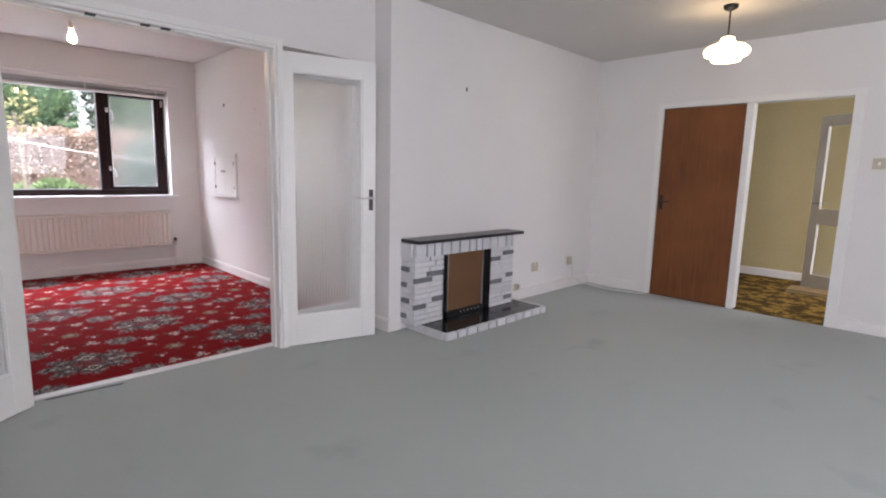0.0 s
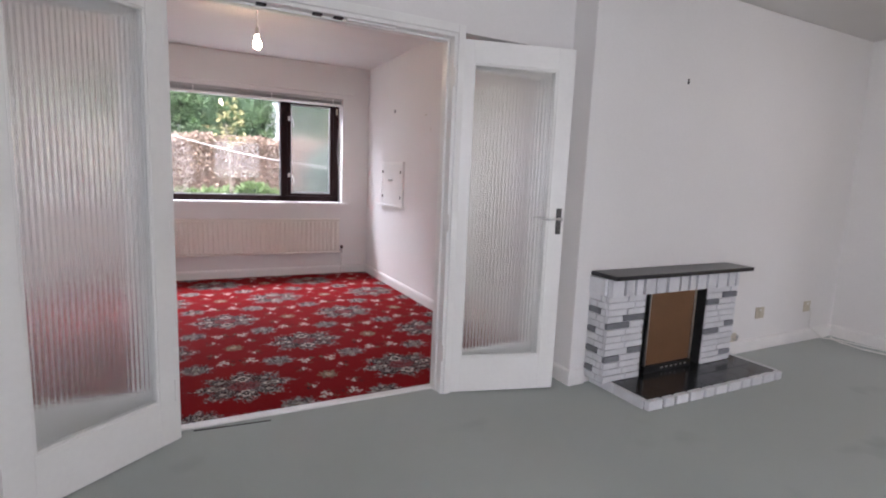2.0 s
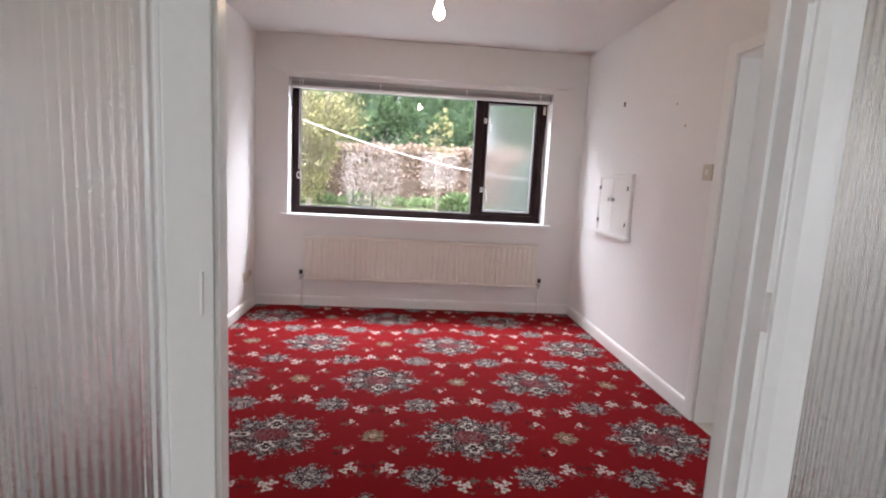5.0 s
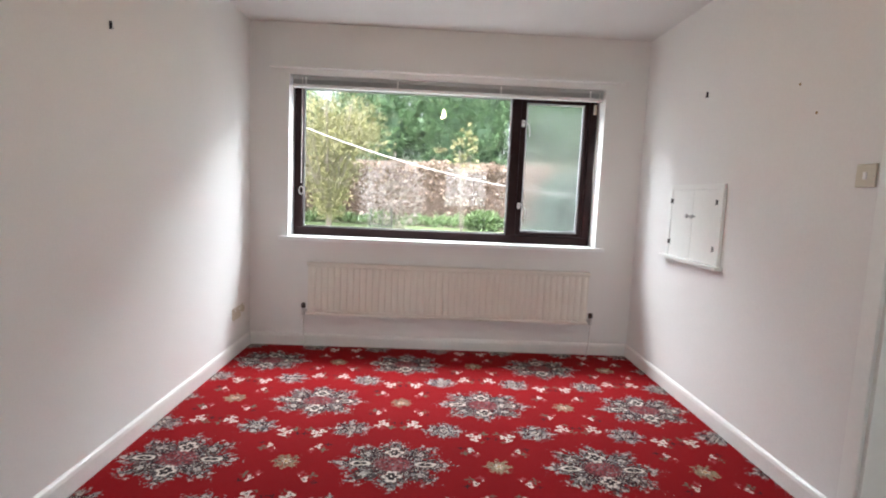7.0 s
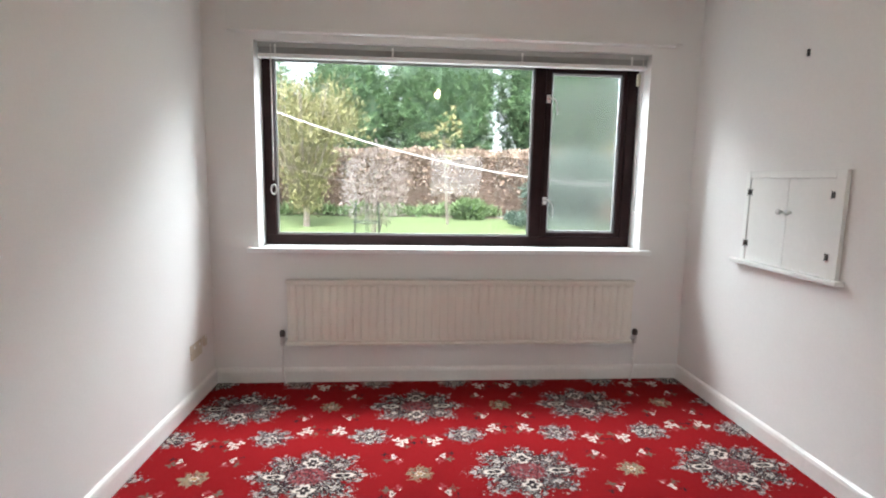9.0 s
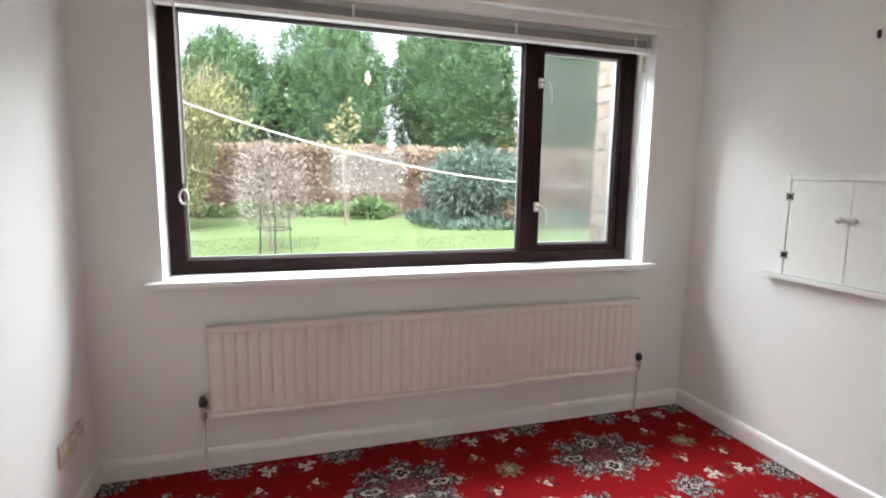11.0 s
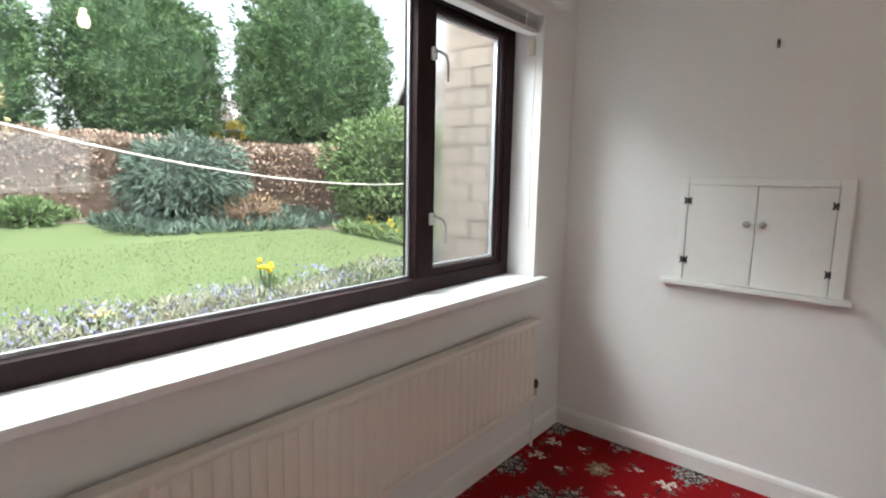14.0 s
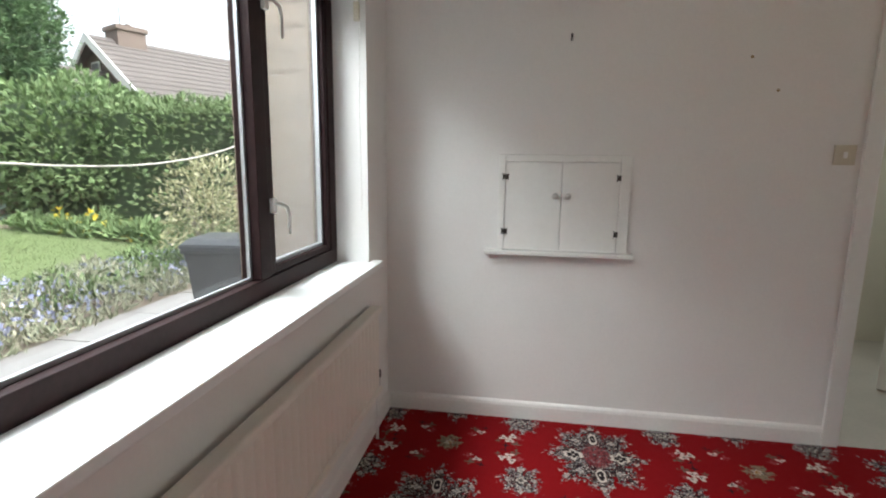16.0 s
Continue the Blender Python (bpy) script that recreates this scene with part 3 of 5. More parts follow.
lin([(DIN_X1 - 0.006, LOU_X0 + 0.008, OPEN_Y0, OPEN_Y0 + 0.03, 0, OPEN_Z)], "jamb")
lin([(DIN_X1 - 0.006, LOU_X0 + 0.008, OPEN_Y1 - 0.03, OPEN_Y1, 0, OPEN_Z)], "jamb")
lin([(DIN_X1 - 0.006, LOU_X0 + 0.008, OPEN_Y0 + 0.03, OPEN_Y1 - 0.03, OPEN_Z - 0.03, OPEN_Z)], "head")
lin([(DIN_X1 + 0.02, LOU_X0 - 0.045, OPEN_Y0 + 0.03, OPEN_Y0 + 0.042, 0, OPEN_Z - 0.03)], "door_stop")
lin([(DIN_X1 + 0.02, LOU_X0 - 0.045, OPEN_Y1 - 0.042, OPEN_Y1 - 0.03, 0, OPEN_Z - 0.03)], "door_stop")
lin([(DIN_X1 + 0.02, LOU_X0 - 0.045, OPEN_Y0 + 0.042, OPEN_Y1 - 0.042, OPEN_Z - 0.042, OPEN_Z - 0.03)], "door_stop")
for y0, y1 in ((OPEN_Y0 - 0.03, OPEN_Y0 + 0.012), (OPEN_Y1 - 0.012, OPEN_Y1 + 0.03)):
    lin([(LOU_X0 + 0.008, LOU_X0 + 0.022, y0, y1, 0, OPEN_Z + 0.033)], "architrave", bevel=0.004)
lin([(LOU_X0 + 0.008, LOU_X0 + 0.022, OPEN_Y0 + 0.012, OPEN_Y1 - 0.012, OPEN_Z - 0.012, OPEN_Z + 0.033)], "architrave", bevel=0.004)
for y in (0.92, 1.17, 1.27):
    lin([(LOU_X0 - 0.04, LOU_X0 - 0.01, y - 0.022, y + 0.022, OPEN_Z - 0.038, OPEN_Z - 0.0305)], "catch_plate", "small dark metal door catch", M_BLACKMETAL, 0.001)
lin([(LOU_X0 - 0.035, LOU_X0 - 0.012, 1.31, 1.56, OPEN_Z - 0.040, OPEN_Z - 0.0305)], "draught_strip", "pale plastic strip", M_WHITEPLASTIC, 0.001)
for z in (0.25, 1.0, 1.78):
    lin([(LOU_X0 - 0.004, LOU_X0 + 0.028, OPEN_Y1 - 0.029, OPEN_Y1 - 0.023, z - 0.05, z + 0.05)], "hinge", "painted hinge", M_GLOSS, 0.001)
    lin([(LOU_X0 - 0.004, LOU_X0 + 0.028, OPEN_Y0 + 0.023, OPEN_Y0 + 0.029, z - 0.05, z + 0.05)], "hinge", "painted hinge", M_GLOSS, 0.001)
setting("threshold_strip", boxes((-3.372, -3.325, OPEN_Y0 + 0.03, OPEN_Y1 - 0.03, 0.0, 0.013), bevel=0.004), M_SKIRT, "white threshold strip between two carpets", "threshold")


def glazed_leaf(m, label, handle, side=1, W=0.682, name="glazed_door", category="door", group="leaves of the double doors"):
    """A door leaf 0.68 x 1.975 with one reeded pane. x runs from hinge to lock, y is the seen face's outward side."""
    H, T = 1.972, 0.036
    leaf = thing(name, m, label, category, group)
    st, top, bot = 0.098, 0.118, 0.206

    def piece(name, bm, material, parent, label="", smooth=False):
        bm.transform(Matrix.Diagonal((1, side, 1, 1)))
        return part(name, bm, material, parent, label, smooth)
    piece("stile", boxes((0, st, -T, 0, 0, H), bevel=0.003), M_GLOSS, leaf)
    piece("stile", boxes((W - st, W, -T, 0, 0, H), bevel=0.003), M_GLOSS, leaf)
    piece("rail", boxes((st, W - st, -T + 0.001, -0.001, H - top, H), bevel=0.002), M_GLOSS, leaf)
    piece("rail", boxes((st, W - st, -T + 0.001, -0.001, 0, bot), bevel=0.002), M_GLOSS, leaf)
    x0, x1, z0, z1, b = st, W - st, bot, H - top, 0.012
    for r in ((x0, x0 + b, z0, z1), (x1 - b, x1, z0, z1), (x0 + b, x1 - b, z0, z0 + b), (x0 + b, x1 - b, z1 - b, z1)):
        piece("glazing_bead", boxes((r[0], r[1], -0.012, -0.004, r[2], r[3]), bevel=0.003), M_GLOSS, leaf)
        piece("glazing_bead", boxes((r[0], r[1], -0.032, -0.022, r[2], r[3]), bevel=0.003), M_GLOSS, leaf)
    bm = bmesh.new()
    n, seg, pw = 24, 14, x1 - x0 - 0.004
    front, back = [], []
    for k in range(n * seg + 1):
        x = x0 + 0.002 + pw * k / (n * seg)
        y = -0.0165 + 0.0015 * math.cos(2 * math.pi * k / seg)
        front.append([bm.verts.new((x, y, z)) for z in (z0 + 0.002, z1 - 0.002)])
        back.append([bm.verts.new((x, -0.0205, z)) for z in (z0 + 0.002, z1 - 0.002)])
    for a, c in zip(front, front[1:]):
        bm.faces.new((a[0], c[0], c[1], a[1]))
    for a, c in zip(back, back[1:]):
        bm.faces.new((a[0], a[1], c[1], c[0]))
    for a, c in zip(zip(front, back), zip(front[1:], back[1:])):
        bm.faces.new((a[0][0], a[1][0], c[1][0], c[0][0])), bm.faces.new((a[0][1], c[0][1], c[1][1], a[1][1]))
    bm.faces.new((front[0][0], front[0][1], back[0][1], back[0][0])), bm.faces.new((front[-1][0], back[-1][0], back[-1][1], front[-1][1]))
    pane = piece("pane", bm, M_REEDED, leaf, "reeded obscure glass pane", smooth=False)
    pane.visible_shadow = False
    if handle:
        hx, hz = W - 0.036, 1.02
        plate = piece("handle_plate", boxes((hx - 0.016, hx + 0.016, 0, 0.006, hz - 0.08, hz + 0.07), bevel=0.003), M_DARKCHROME, leaf, "tarnished metal lever handle plate")
        bm = rod(bmesh.new(), (hx, 0.006, hz + 0.01), (hx, 0.045, hz + 0.01), 0.009)
        sweep(bm, [(hx, 0.04, hz + 0.01), (hx - 0.03, 0.046, hz + 0.012), (hx - 0.07, 0.046, hz + 0.008), (hx - 0.11, 0.042, hz + 0.012)], 0.008, 8, 0.6)
        piece("lever", bm, M_METAL, plate, "chrome lever", smooth=True)
        bm = rod(bmesh.new(), (hx, -T, hz + 0.01), (hx, -T - 0.045, hz + 0.01), 0.009)
        sweep(bm, [(hx, -T - 0.04, hz + 0.01), (hx - 0.05, -T - 0.046, hz + 0.012), (hx - 0.11, -T - 0.042, hz + 0.012)], 0.008, 8, 0.6)
        piece("lever", bm, M_METAL, plate, "chrome lever", smooth=True)
        piece("latch", boxes((W - 0.001, W + 0.002, -0.027, -0.009, hz - 0.06, hz + 0.06)), M_METAL, leaf)
    return leaf


def leaf_pose(hx, hy, ex, ey):
    """Local x from hinge to free edge, standing just off the floor."""
    return pose(hx, hy, 0.008, 0, 0, math.degrees(math.atan2(ey - hy, ex - hx)))


glazed_leaf(leaf_pose(-3.240, 1.898, -3.058, 2.557), "white glazed door leaf folded back, reeded glass, lever handle", True, -1)
glazed_leaf(leaf_pose(-3.245, 0.550, -2.822, 0.015), "white glazed door leaf standing open, reeded glass", False)

for y0, y1 in ((SIDE_Y0 + 0.003, OPEN_Y0 - 0.003), (OPEN_Y1 + 0.003, SIDE_Y1 - 0.003)):
    glazed_leaf(pose(-3.30, y0, 0.008, 0, 0, 90), "fixed white side light with reeded glass", False, -1, y1 - y0, "side_light", "side light", "fixed side lights of the screen")

# ---- window of the dining room ----
FX0, FX1 = -7.125, -7.05
window = thing("window_1", at(-7.09, 1.11, 0.868), "dark brown framed window with a fixed pane and an opening light", "window", kind="structure")


def win(name, rows, material, parent=window, label="", bevel=0.003):
    return part(name, boxes(*[(a + 7.09, c + 7.09, d - 1.11, e - 1.11, f - 0.868, g - 0.868) for a, c, d, e, f, g in rows], bevel=bevel), material, parent, label)


F0, F1, FZ0, FZ1, FW = -0.100, 2.322, 0.878, 2.112, 0.066
win("frame_rail", [(FX0, FX1, F0, F1, FZ0, FZ0 + FW)], M_BROWNFRAME)
win("frame_rail", [(FX0, FX1, F0, F1, FZ1 - FW, FZ1)], M_BROWNFRAME)
win("frame_stile", [(FX0, FX1, F0, F0 + FW, FZ0 + FW, FZ1 - FW)], M_BROWNFRAME)
win("frame_stile", [(FX0, FX1, F1 - FW, F1, FZ0 + FW, FZ1 - FW)], M_BROWNFRAME)
win("mullion", [(FX0, FX1, 1.632, 1.705, FZ0 + FW, FZ1 - FW)], M_BROWNFRAME)
for r in ((-0.034, 1.632, 0.944, 0.956), (-0.034, 1.632, 2.034, 2.046), (-0.034, -0.022, 0.956, 2.034), (1.620, 1.632, 0.956, 2.034)):
    win("glazing_bead", [(FX0 + 0.026, FX1 - 0.034, *r)], M_BEAD, bevel=0.001)
pane = win("pane", [(-7.094, -7.088, -0.023, 1.621, 0.955, 2.035)], M_PANE, bevel=0)
pane.visible_shadow = False
sash = win("sash_stile", [(FX0 + 0.01, FX1 - 0.006, 1.708, 1.748, 0.947, 2.043)], M_BROWNFRAME, label="opening light of the window")
win("sash_rail", [(FX0 + 0.01, FX1 - 0.006, 1.748, 2.222, 0.947, 0.973)], M_BROWNFRAME, sash)
win("sash_rail", [(FX0 + 0.01, FX1 - 0.006, 1.748, 2.222, 2.017, 2.043)], M_BROWNFRAME, sash)
win("sash_stile", [(FX0 + 0.01, FX1 - 0.006, 2.222, 2.252, 0.947, 2.043)], M_BROWNFRAME, sash)
for r in ((1.742, 1.760, 0.973, 2.017), (2.208, 2.226, 0.973, 2.017), (1.760, 2.208, 0.969, 0.987), (1.760, 2.208, 2.004, 2.020)):
    win("glazing_bead", [(FX0 + 0.024, FX1 - 0.026, *r)], M_BEAD, sash, "aluminium glazing bead", bevel=0.001)
pane = win("pane", [(-7.096, -7.088, 1.752, 2.216, 0.977, 2.013)], M_MISTPANE, sash, "misted glass pane", bevel=0)
pane.visible_shadow = False
for z in (1.845, 1.185):
    h = win("stay_handle", [(FX1 - 0.004, FX1 + 0.012, 1.712, 1.738, z - 0.022, z + 0.028)], M_WHITEPLASTIC, label="white and grey window handle", bevel=0.003)
    bm = sweep(bmesh.new(), [(x + 7.09, y - 1.11, w - 0.868) for x, y, w in ((-7.04, 1.725, z + 0.01), (-7.022, 1.735, z + 0.008), (-7.012, 1.758, z - 0.004), (-7.012, 1.772, z - 0.035), (-7.014, 1.776, z - 0.10))], 0.007, 8, 0.7)
    part("lever", bm, M_METAL, h, "grey metal lever", smooth=True)
setting("window_sill", boxes((FX1 - 0.02, DIN_X0 + 0.053, WIN_Y0 + 0.002, WIN_Y1 - 0.002, 0.852, 0.880), (DIN_X0 + 0.001, DIN_X0 + 0.055, -0.165, 2.390, 0.8515, 0.8805), bevel=0.005), M_SILL, "white gloss window sill", "window sill")
setting("outer_sill", boxes((-7.26, FX0, WIN_Y0 + 0.015, WIN_Y1, 0.83, 0.876), bevel=0.005), M_BROWNFRAME, "dark outer window sill", "window sill")
setting("pelmet_panel", boxes((DIN_X0 + 0.001, DIN_X0 + 0.022, -0.245, 2.515, 2.176, CEIL - 0.001), (DIN_X0 + 0.001, DIN_X0 + 0.048, -0.245, 2.46, 2.155, 2.176), bevel=0.003), M_WALL, "white painted pelmet board over the window", "pelmet")

blind = thing("venetian_blind", at(-6.955, 1.115, 2.0255), "grey slatted blind drawn up under the window head", "blind")
part("head_rail", boxes((-0.022, 0.022, -1.205, 1.205, 0.058, 0.0885), bevel=0.002), M_SLAT, blind)
for k in range(10):
    z = 0.026 + 0.0031 * k
    part("slat", boxes((-0.024, 0.024, -1.2 + 0.0006 * (k % 3), 1.2, z, z + 0.0016)), M_SLAT, blind)
part("bottom_rail", boxes((-0.026, 0.026, -1.205, 1.205, 0.0, 0.024), bevel=0.005), M_WHITEPLASTIC, blind, "white bottom rail")
for y in (-1.1, -0.4, 0.4, 1.1):
    part("ladder_tape", boxes((0.0265, 0.028, y - 0.006, y + 0.006, 0.012, 0.075)), M_WHITEPLASTIC, blind)
pts = [(0.034, -1.125, 0.07 - 0.025 * k) for k in range(33)]
bm = sweep(bmesh.new(), pts, 0.004, 6)
c = Vector((0.034, -1.125, -0.775))
sweep(bm, [(c.x, c.y + 0.017 * math.sin(a), c.z - 0.012 - 0.030 * math.cos(a)) for a in (2 * math.pi * (k / 16 + 0.5) for k in range(17))], 0.005, 6)
part("pull_cord", bm, M_CORD, blind, "white pull cord with a loop", smooth=True)
bm = sweep(bmesh.new(), [(0.038, 1.168 + 0.006 * math.sin(k * 0.5), 0.06 - 0.06 * k) for k in range(17)], 0.003, 6)
part("pull_cord", bm, M_CORD, blind, "thin hanging cord", smooth=True)
part("cord_knob", boxes((0.026, 0.05, 1.135, 1.155, -0.105, -0.03), bevel=0.004), M_PLASTIC, blind, "cream plastic cord weight")


# ---- radiator ----
rad = thing("radiator", at(-6.831, 1.178, 0.006), "long white panel radiator under the window", "radiator")
RZ0, RZ1, RW = 0.262, 0.680, 1.115
bm = bmesh.new()
n = 44
cols = []
for k in range(n * 4 + 1):
    y = -RW + 0.02 + (2 * RW - 0.04) * k / (n * 4)
    dx = (0.0, 0.009, 0.011, 0.009)[k % 4] if 0 < k < n * 4 else 0.0
    cols.append([bm.verts.new((-0.012 + dx * f, y, z)) for z, f in ((RZ0 + 0.02, 0), (RZ0 + 0.045, 1), (RZ1 - 0.045, 1), (RZ1 - 0.022, 0))])
for a, c in zip(cols, cols[1:]):
    for j in range(3):
        bm.faces.new((a[j], c[j], c[j + 1], a[j + 1]))
part("panel", bm, M_RAD, rad, smooth=False)
part("body", boxes((-0.05, -0.0125, -RW + 0.006, RW - 0.006, RZ0 + 0.008, RZ1 - 0.008), bevel=0.005), M_RAD, rad)
part("top_rail", boxes((-0.05, 0.006, -RW, RW, RZ1 - 0.028, RZ1), bevel=0.009), M_RAD, rad)
part("bottom_rail", boxes((-0.05, 0.005, -RW, RW, RZ0, RZ0 + 0.024), bevel=0.008), M_RAD, rad)
for y, s in ((RW, 1), (-RW, -1)):
    bm = rod(bmesh.new(), (-0.03, y, RZ0 + 0.03), (-0.03, y + s * 0.03, RZ0 + 0.03), 0.012)
    rod(bm, (-0.03, y + s * 0.03, RZ0 - 0.005), (-0.03, y + s * 0.03, RZ0 + 0.055), 0.014)
    v = part("valve", bm, M_METAL, rad, "metal radiator valve", smooth=False)
    part("valve_cap", lathe(bmesh.new(), [(0.014, 0), (0.018, 0.005), (0.018, 0.03), (0.012, 0.04)], (-0.03, y + s * 0.03, RZ0 + 0.05), 12), M_DARKCHROME, v, "tarnished metal cap")
    part("pipe", sweep(bmesh.new(), [(-0.03, y + s * 0.03, RZ0), (-0.03, y + s * 0.03, 0.09), (-0.033, y + s * 0.028, 0.05), (-0.03, y + s * 0.015, 0.0)], 0.0075, 8), M_SKIRT, rad, smooth=True)
for y in (-0.7, 0.0, 0.7):
    part("bracket", boxes((-0.068, -0.05, y - 0.015, y + 0.015, RZ0 + 0.06, RZ1 - 0.1)), M_RAD, rad)

# ---- serving hatch ----
hatch = thing("wall_hatch", at(-6.022, DIN_Y1, 0.902), "white painted serving hatch with two small doors", "cupboard")
HX0, HX1, HZ = -0.305, 0.322, 0.482
part("frame_stile", boxes((HX0, HX0 + 0.034, -0.022, -0.001, 0.012, HZ), bevel=0.003), M_GLOSS, hatch)
part("frame_stile", boxes((HX1 - 0.049, HX1, -0.022, -0.001, 0.012, HZ), bevel=0.003), M_GLOSS, hatch)
part("frame_rail", boxes((HX0 + 0.034, HX1 - 0.049, -0.022, -0.001, HZ - 0.034, HZ), bevel=0.003), M_GLOSS, hatch)
part("ledge", boxes((HX0 - 0.06, HX1 + 0.03, -0.046, -0.001, -0.010, 0.012), bevel=0.004), M_GLOSS, hatch)
for s, x0, x1 in ((0, HX0 + 0.036, 0.000), (1, 0.003, HX1 - 0.051)):
    d = part("hatch_door", boxes((x0, x1, -0.018, -0.003, 0.014, HZ - 0.036), bevel=0.002), M_GLOSS, hatch)
    kx = x1 - 0.028 if s == 0 else x0 + 0.028
    bm = lathe(bmesh.new(), [(0.006, 0.0), (0.006, 0.010), (0.013, 0.016), (0.015, 0.022), (0.012, 0.028), (0.004, 0.031)], (0, 0, 0), 16)
    bm.transform(Matrix.Translation((kx, -0.018, 0.285)) @ Matrix.Rotation(math.pi / 2, 4, "X"))
    part("knob", bm, M_METAL, d, "small metal knob")
    hx = x0 if s == 0 else x1
    for z in (0.105, 0.375):
        bm = bmesh.new()
        for q, y1 in ((-1, -0.0221), (1, -0.0181)):
            extrude_outline(bm, [(hx + q * 0.003, z - 0.007), (hx + q * 0.016, z - 0.019), (hx + q * 0.014, z), (hx + q * 0.016, z + 0.019), (hx + q * 0.003, z + 0.007)], "y", y1 - 0.002, y1)
        rod(bm, (hx, -0.023, z - 0.014), (hx, -0.023, z + 0.014), 0.0045, seg=8)
        part("hinge", bm, M_DARKCHROME, d, "dull grey metal butterfly hinge")


# ---- small wall fittings ----
def wall_hook(x, y, z, nx, ny, label="small metal picture hook fixed in the wall"):
    h = thing("picture_hook", at(x, y, z), label, "hook", "picture hooks")
    part("plate", boxes((-0.004 - abs(ny) * 0.002 + min(0, nx * 0.004), 0.004 + max(0, nx * 0.004), -0.004 + min(0, ny * 0.004), 0.004 + max(0, ny * 0.004), -0.016, 0.016)), M_BLACKMETAL, h)
    part("prong", sweep(bmesh.new(), [(0.002 * nx, 0.002 * ny, -0.010), (0.012 * nx, 0.012 * ny, -0.018), (0.018 * nx, 0.018 * ny, -0.008)], 0.002, 6), M_METAL, h)


wall_hook(-6.006, DIN_Y1, 1.922, 0, -1)
wall_hook(BREAST_X, 3.487, 1.917, 1, 0)
wall_hook(-5.19, DIN_Y0, 1.91, 0, 1)
for x, z in ((-5.10, 1.676), (-5.222, 1.821)):
    solid("wall_plug", rod(bmesh.new(), (x, DIN_Y1 + 0.004, z), (x, DIN_Y1 - 0.0015, z), 0.007, seg=10), M_CARDBOARD, "filled nail hole in the wall paint", "wall plug", "wall plugs")


def wall_plate(name, x, y, z, nx, ny, w, h, label, category, holes=0):
    p = thing(name, at(x, y, z), label, category)
    d = 0.009
    def bx(a0, a1, z0, z1, o0, o1, bev):
        if nx:
            return boxes((min(nx * o0, nx * o1), max(nx * o0, nx * o1), a0, a1, z0, z1), bevel=bev)
        return boxes((a0, a1, min(ny * o0, ny * o1), max(ny * o0, ny * o1), z0, z1), bevel=bev)
    part("face_plate", bx(-w / 2, w / 2, -h / 2, h / 2, 0.0, d, 0.003), M_PLASTIC, p)
    if holes == 0:
        part("rocker", bx(-0.008, 0.008, -0.014, 0.014, d, d + 0.005, 0.002), M_WHITEPLASTIC, p)
    for k in range(holes):
        c = (k - (holes - 1) / 2) * 0.07
        part("socket_face", bx(c - 0.02, c + 0.02, -0.03, 0.006, d, d + 0.0015, 0.0), M_PLASTIC, p)
        part("rocker", bx(c - 0.007, c + 0.007, 0.016, 0.032, d, d + 0.004, 0.001), M_WHITEPLASTIC, p)
    return p


wall_plate("light_switch", -4.80, DIN_Y1, 1.395, 0, -1, 0.088, 0.088, "cream plastic light switch by the doorway", "light switch")
wall_plate("power_socket", -6.615, DIN_Y0, 0.318, 0, 1, 0.146, 0.086, "cream plastic double socket on the wall", "socket", 2)
wall_plate("aerial_socket", -6.74, DIN_Y0, 0.335, 0, 1, 0.05, 0.06, "small cream aerial socket", "socket", 1)
wall_plate("power_socket", BREAST_X, 4.58, 0.30, 1, 0, 0.10, 0.088, "cream plastic socket beside the fireplace", "socket", 1)
wall_plate("power_socket", BREAST_X, 5.232, 0.30, 1, 0, 0.088, 0.088, "cream plastic socket near the room corner", "socket", 1)
wall_plate("light_switch", -0.57, LOU_Y1, 1.385, 0, -1, 0.088, 0.088, "white light switch beside the hall doorway", "light switch")

gas = thing("gas_tap", at(BREAST_X, 4.28, 0.12), "brass gas tap on a plate beside the hearth", "gas tap")
part("plate", boxes((0, 0.006, -0.035, 0.035, -0.035, 0.045), bevel=0.002), M_PLASTIC, gas)
part("tap", sweep(bmesh.new(), [(0.006, 0, 0), (0.03, 0, 0), (0.038, 0, 0.01), (0.038, 0, 0.04)], 0.009, 8), M_METAL, gas)

# ---- lamps ----
def bulb_pendant(x, y):
    p = thing("pendant_bulb", at(x, y, CEIL), "bare lit bulb hanging on a short flex", "ceiling lamp")
    part("ceiling_rose", lathe(bmesh.new(), [(0.05, 0), (0.048, -0.012), (0.03, -0.022), (0.008, -0.026)], (0, 0, 0), 20), M_WHITEPLASTIC, p, smooth=True)
    part("flex", rod(bmesh.new(), (0, 0, -0.024), (0, 0, -0.172), 0.004, seg=8), M_CORD, p)
    part("lamp_holder", lathe(bmesh.new(), [(0.008, 0), (0.017, -0.008), (0.018, -0.045), (0.021, -0.05), (0.021, -0.06)], (0, 0, -0.167), 16), M_WHITEPLASTIC, p, smooth=True)
    part("bulb", lathe(bmesh.new(), [(0.013, 0), (0.014, -0.02), (0.022, -0.04), (0.030, -0.06), (0.031, -0.075), (0.026, -0.092), (0.014, -0.102), (0.002, -0.105)], (0, 0, -0.225), 16), M_BULB, p, "glowing warm bulb", smooth=True)


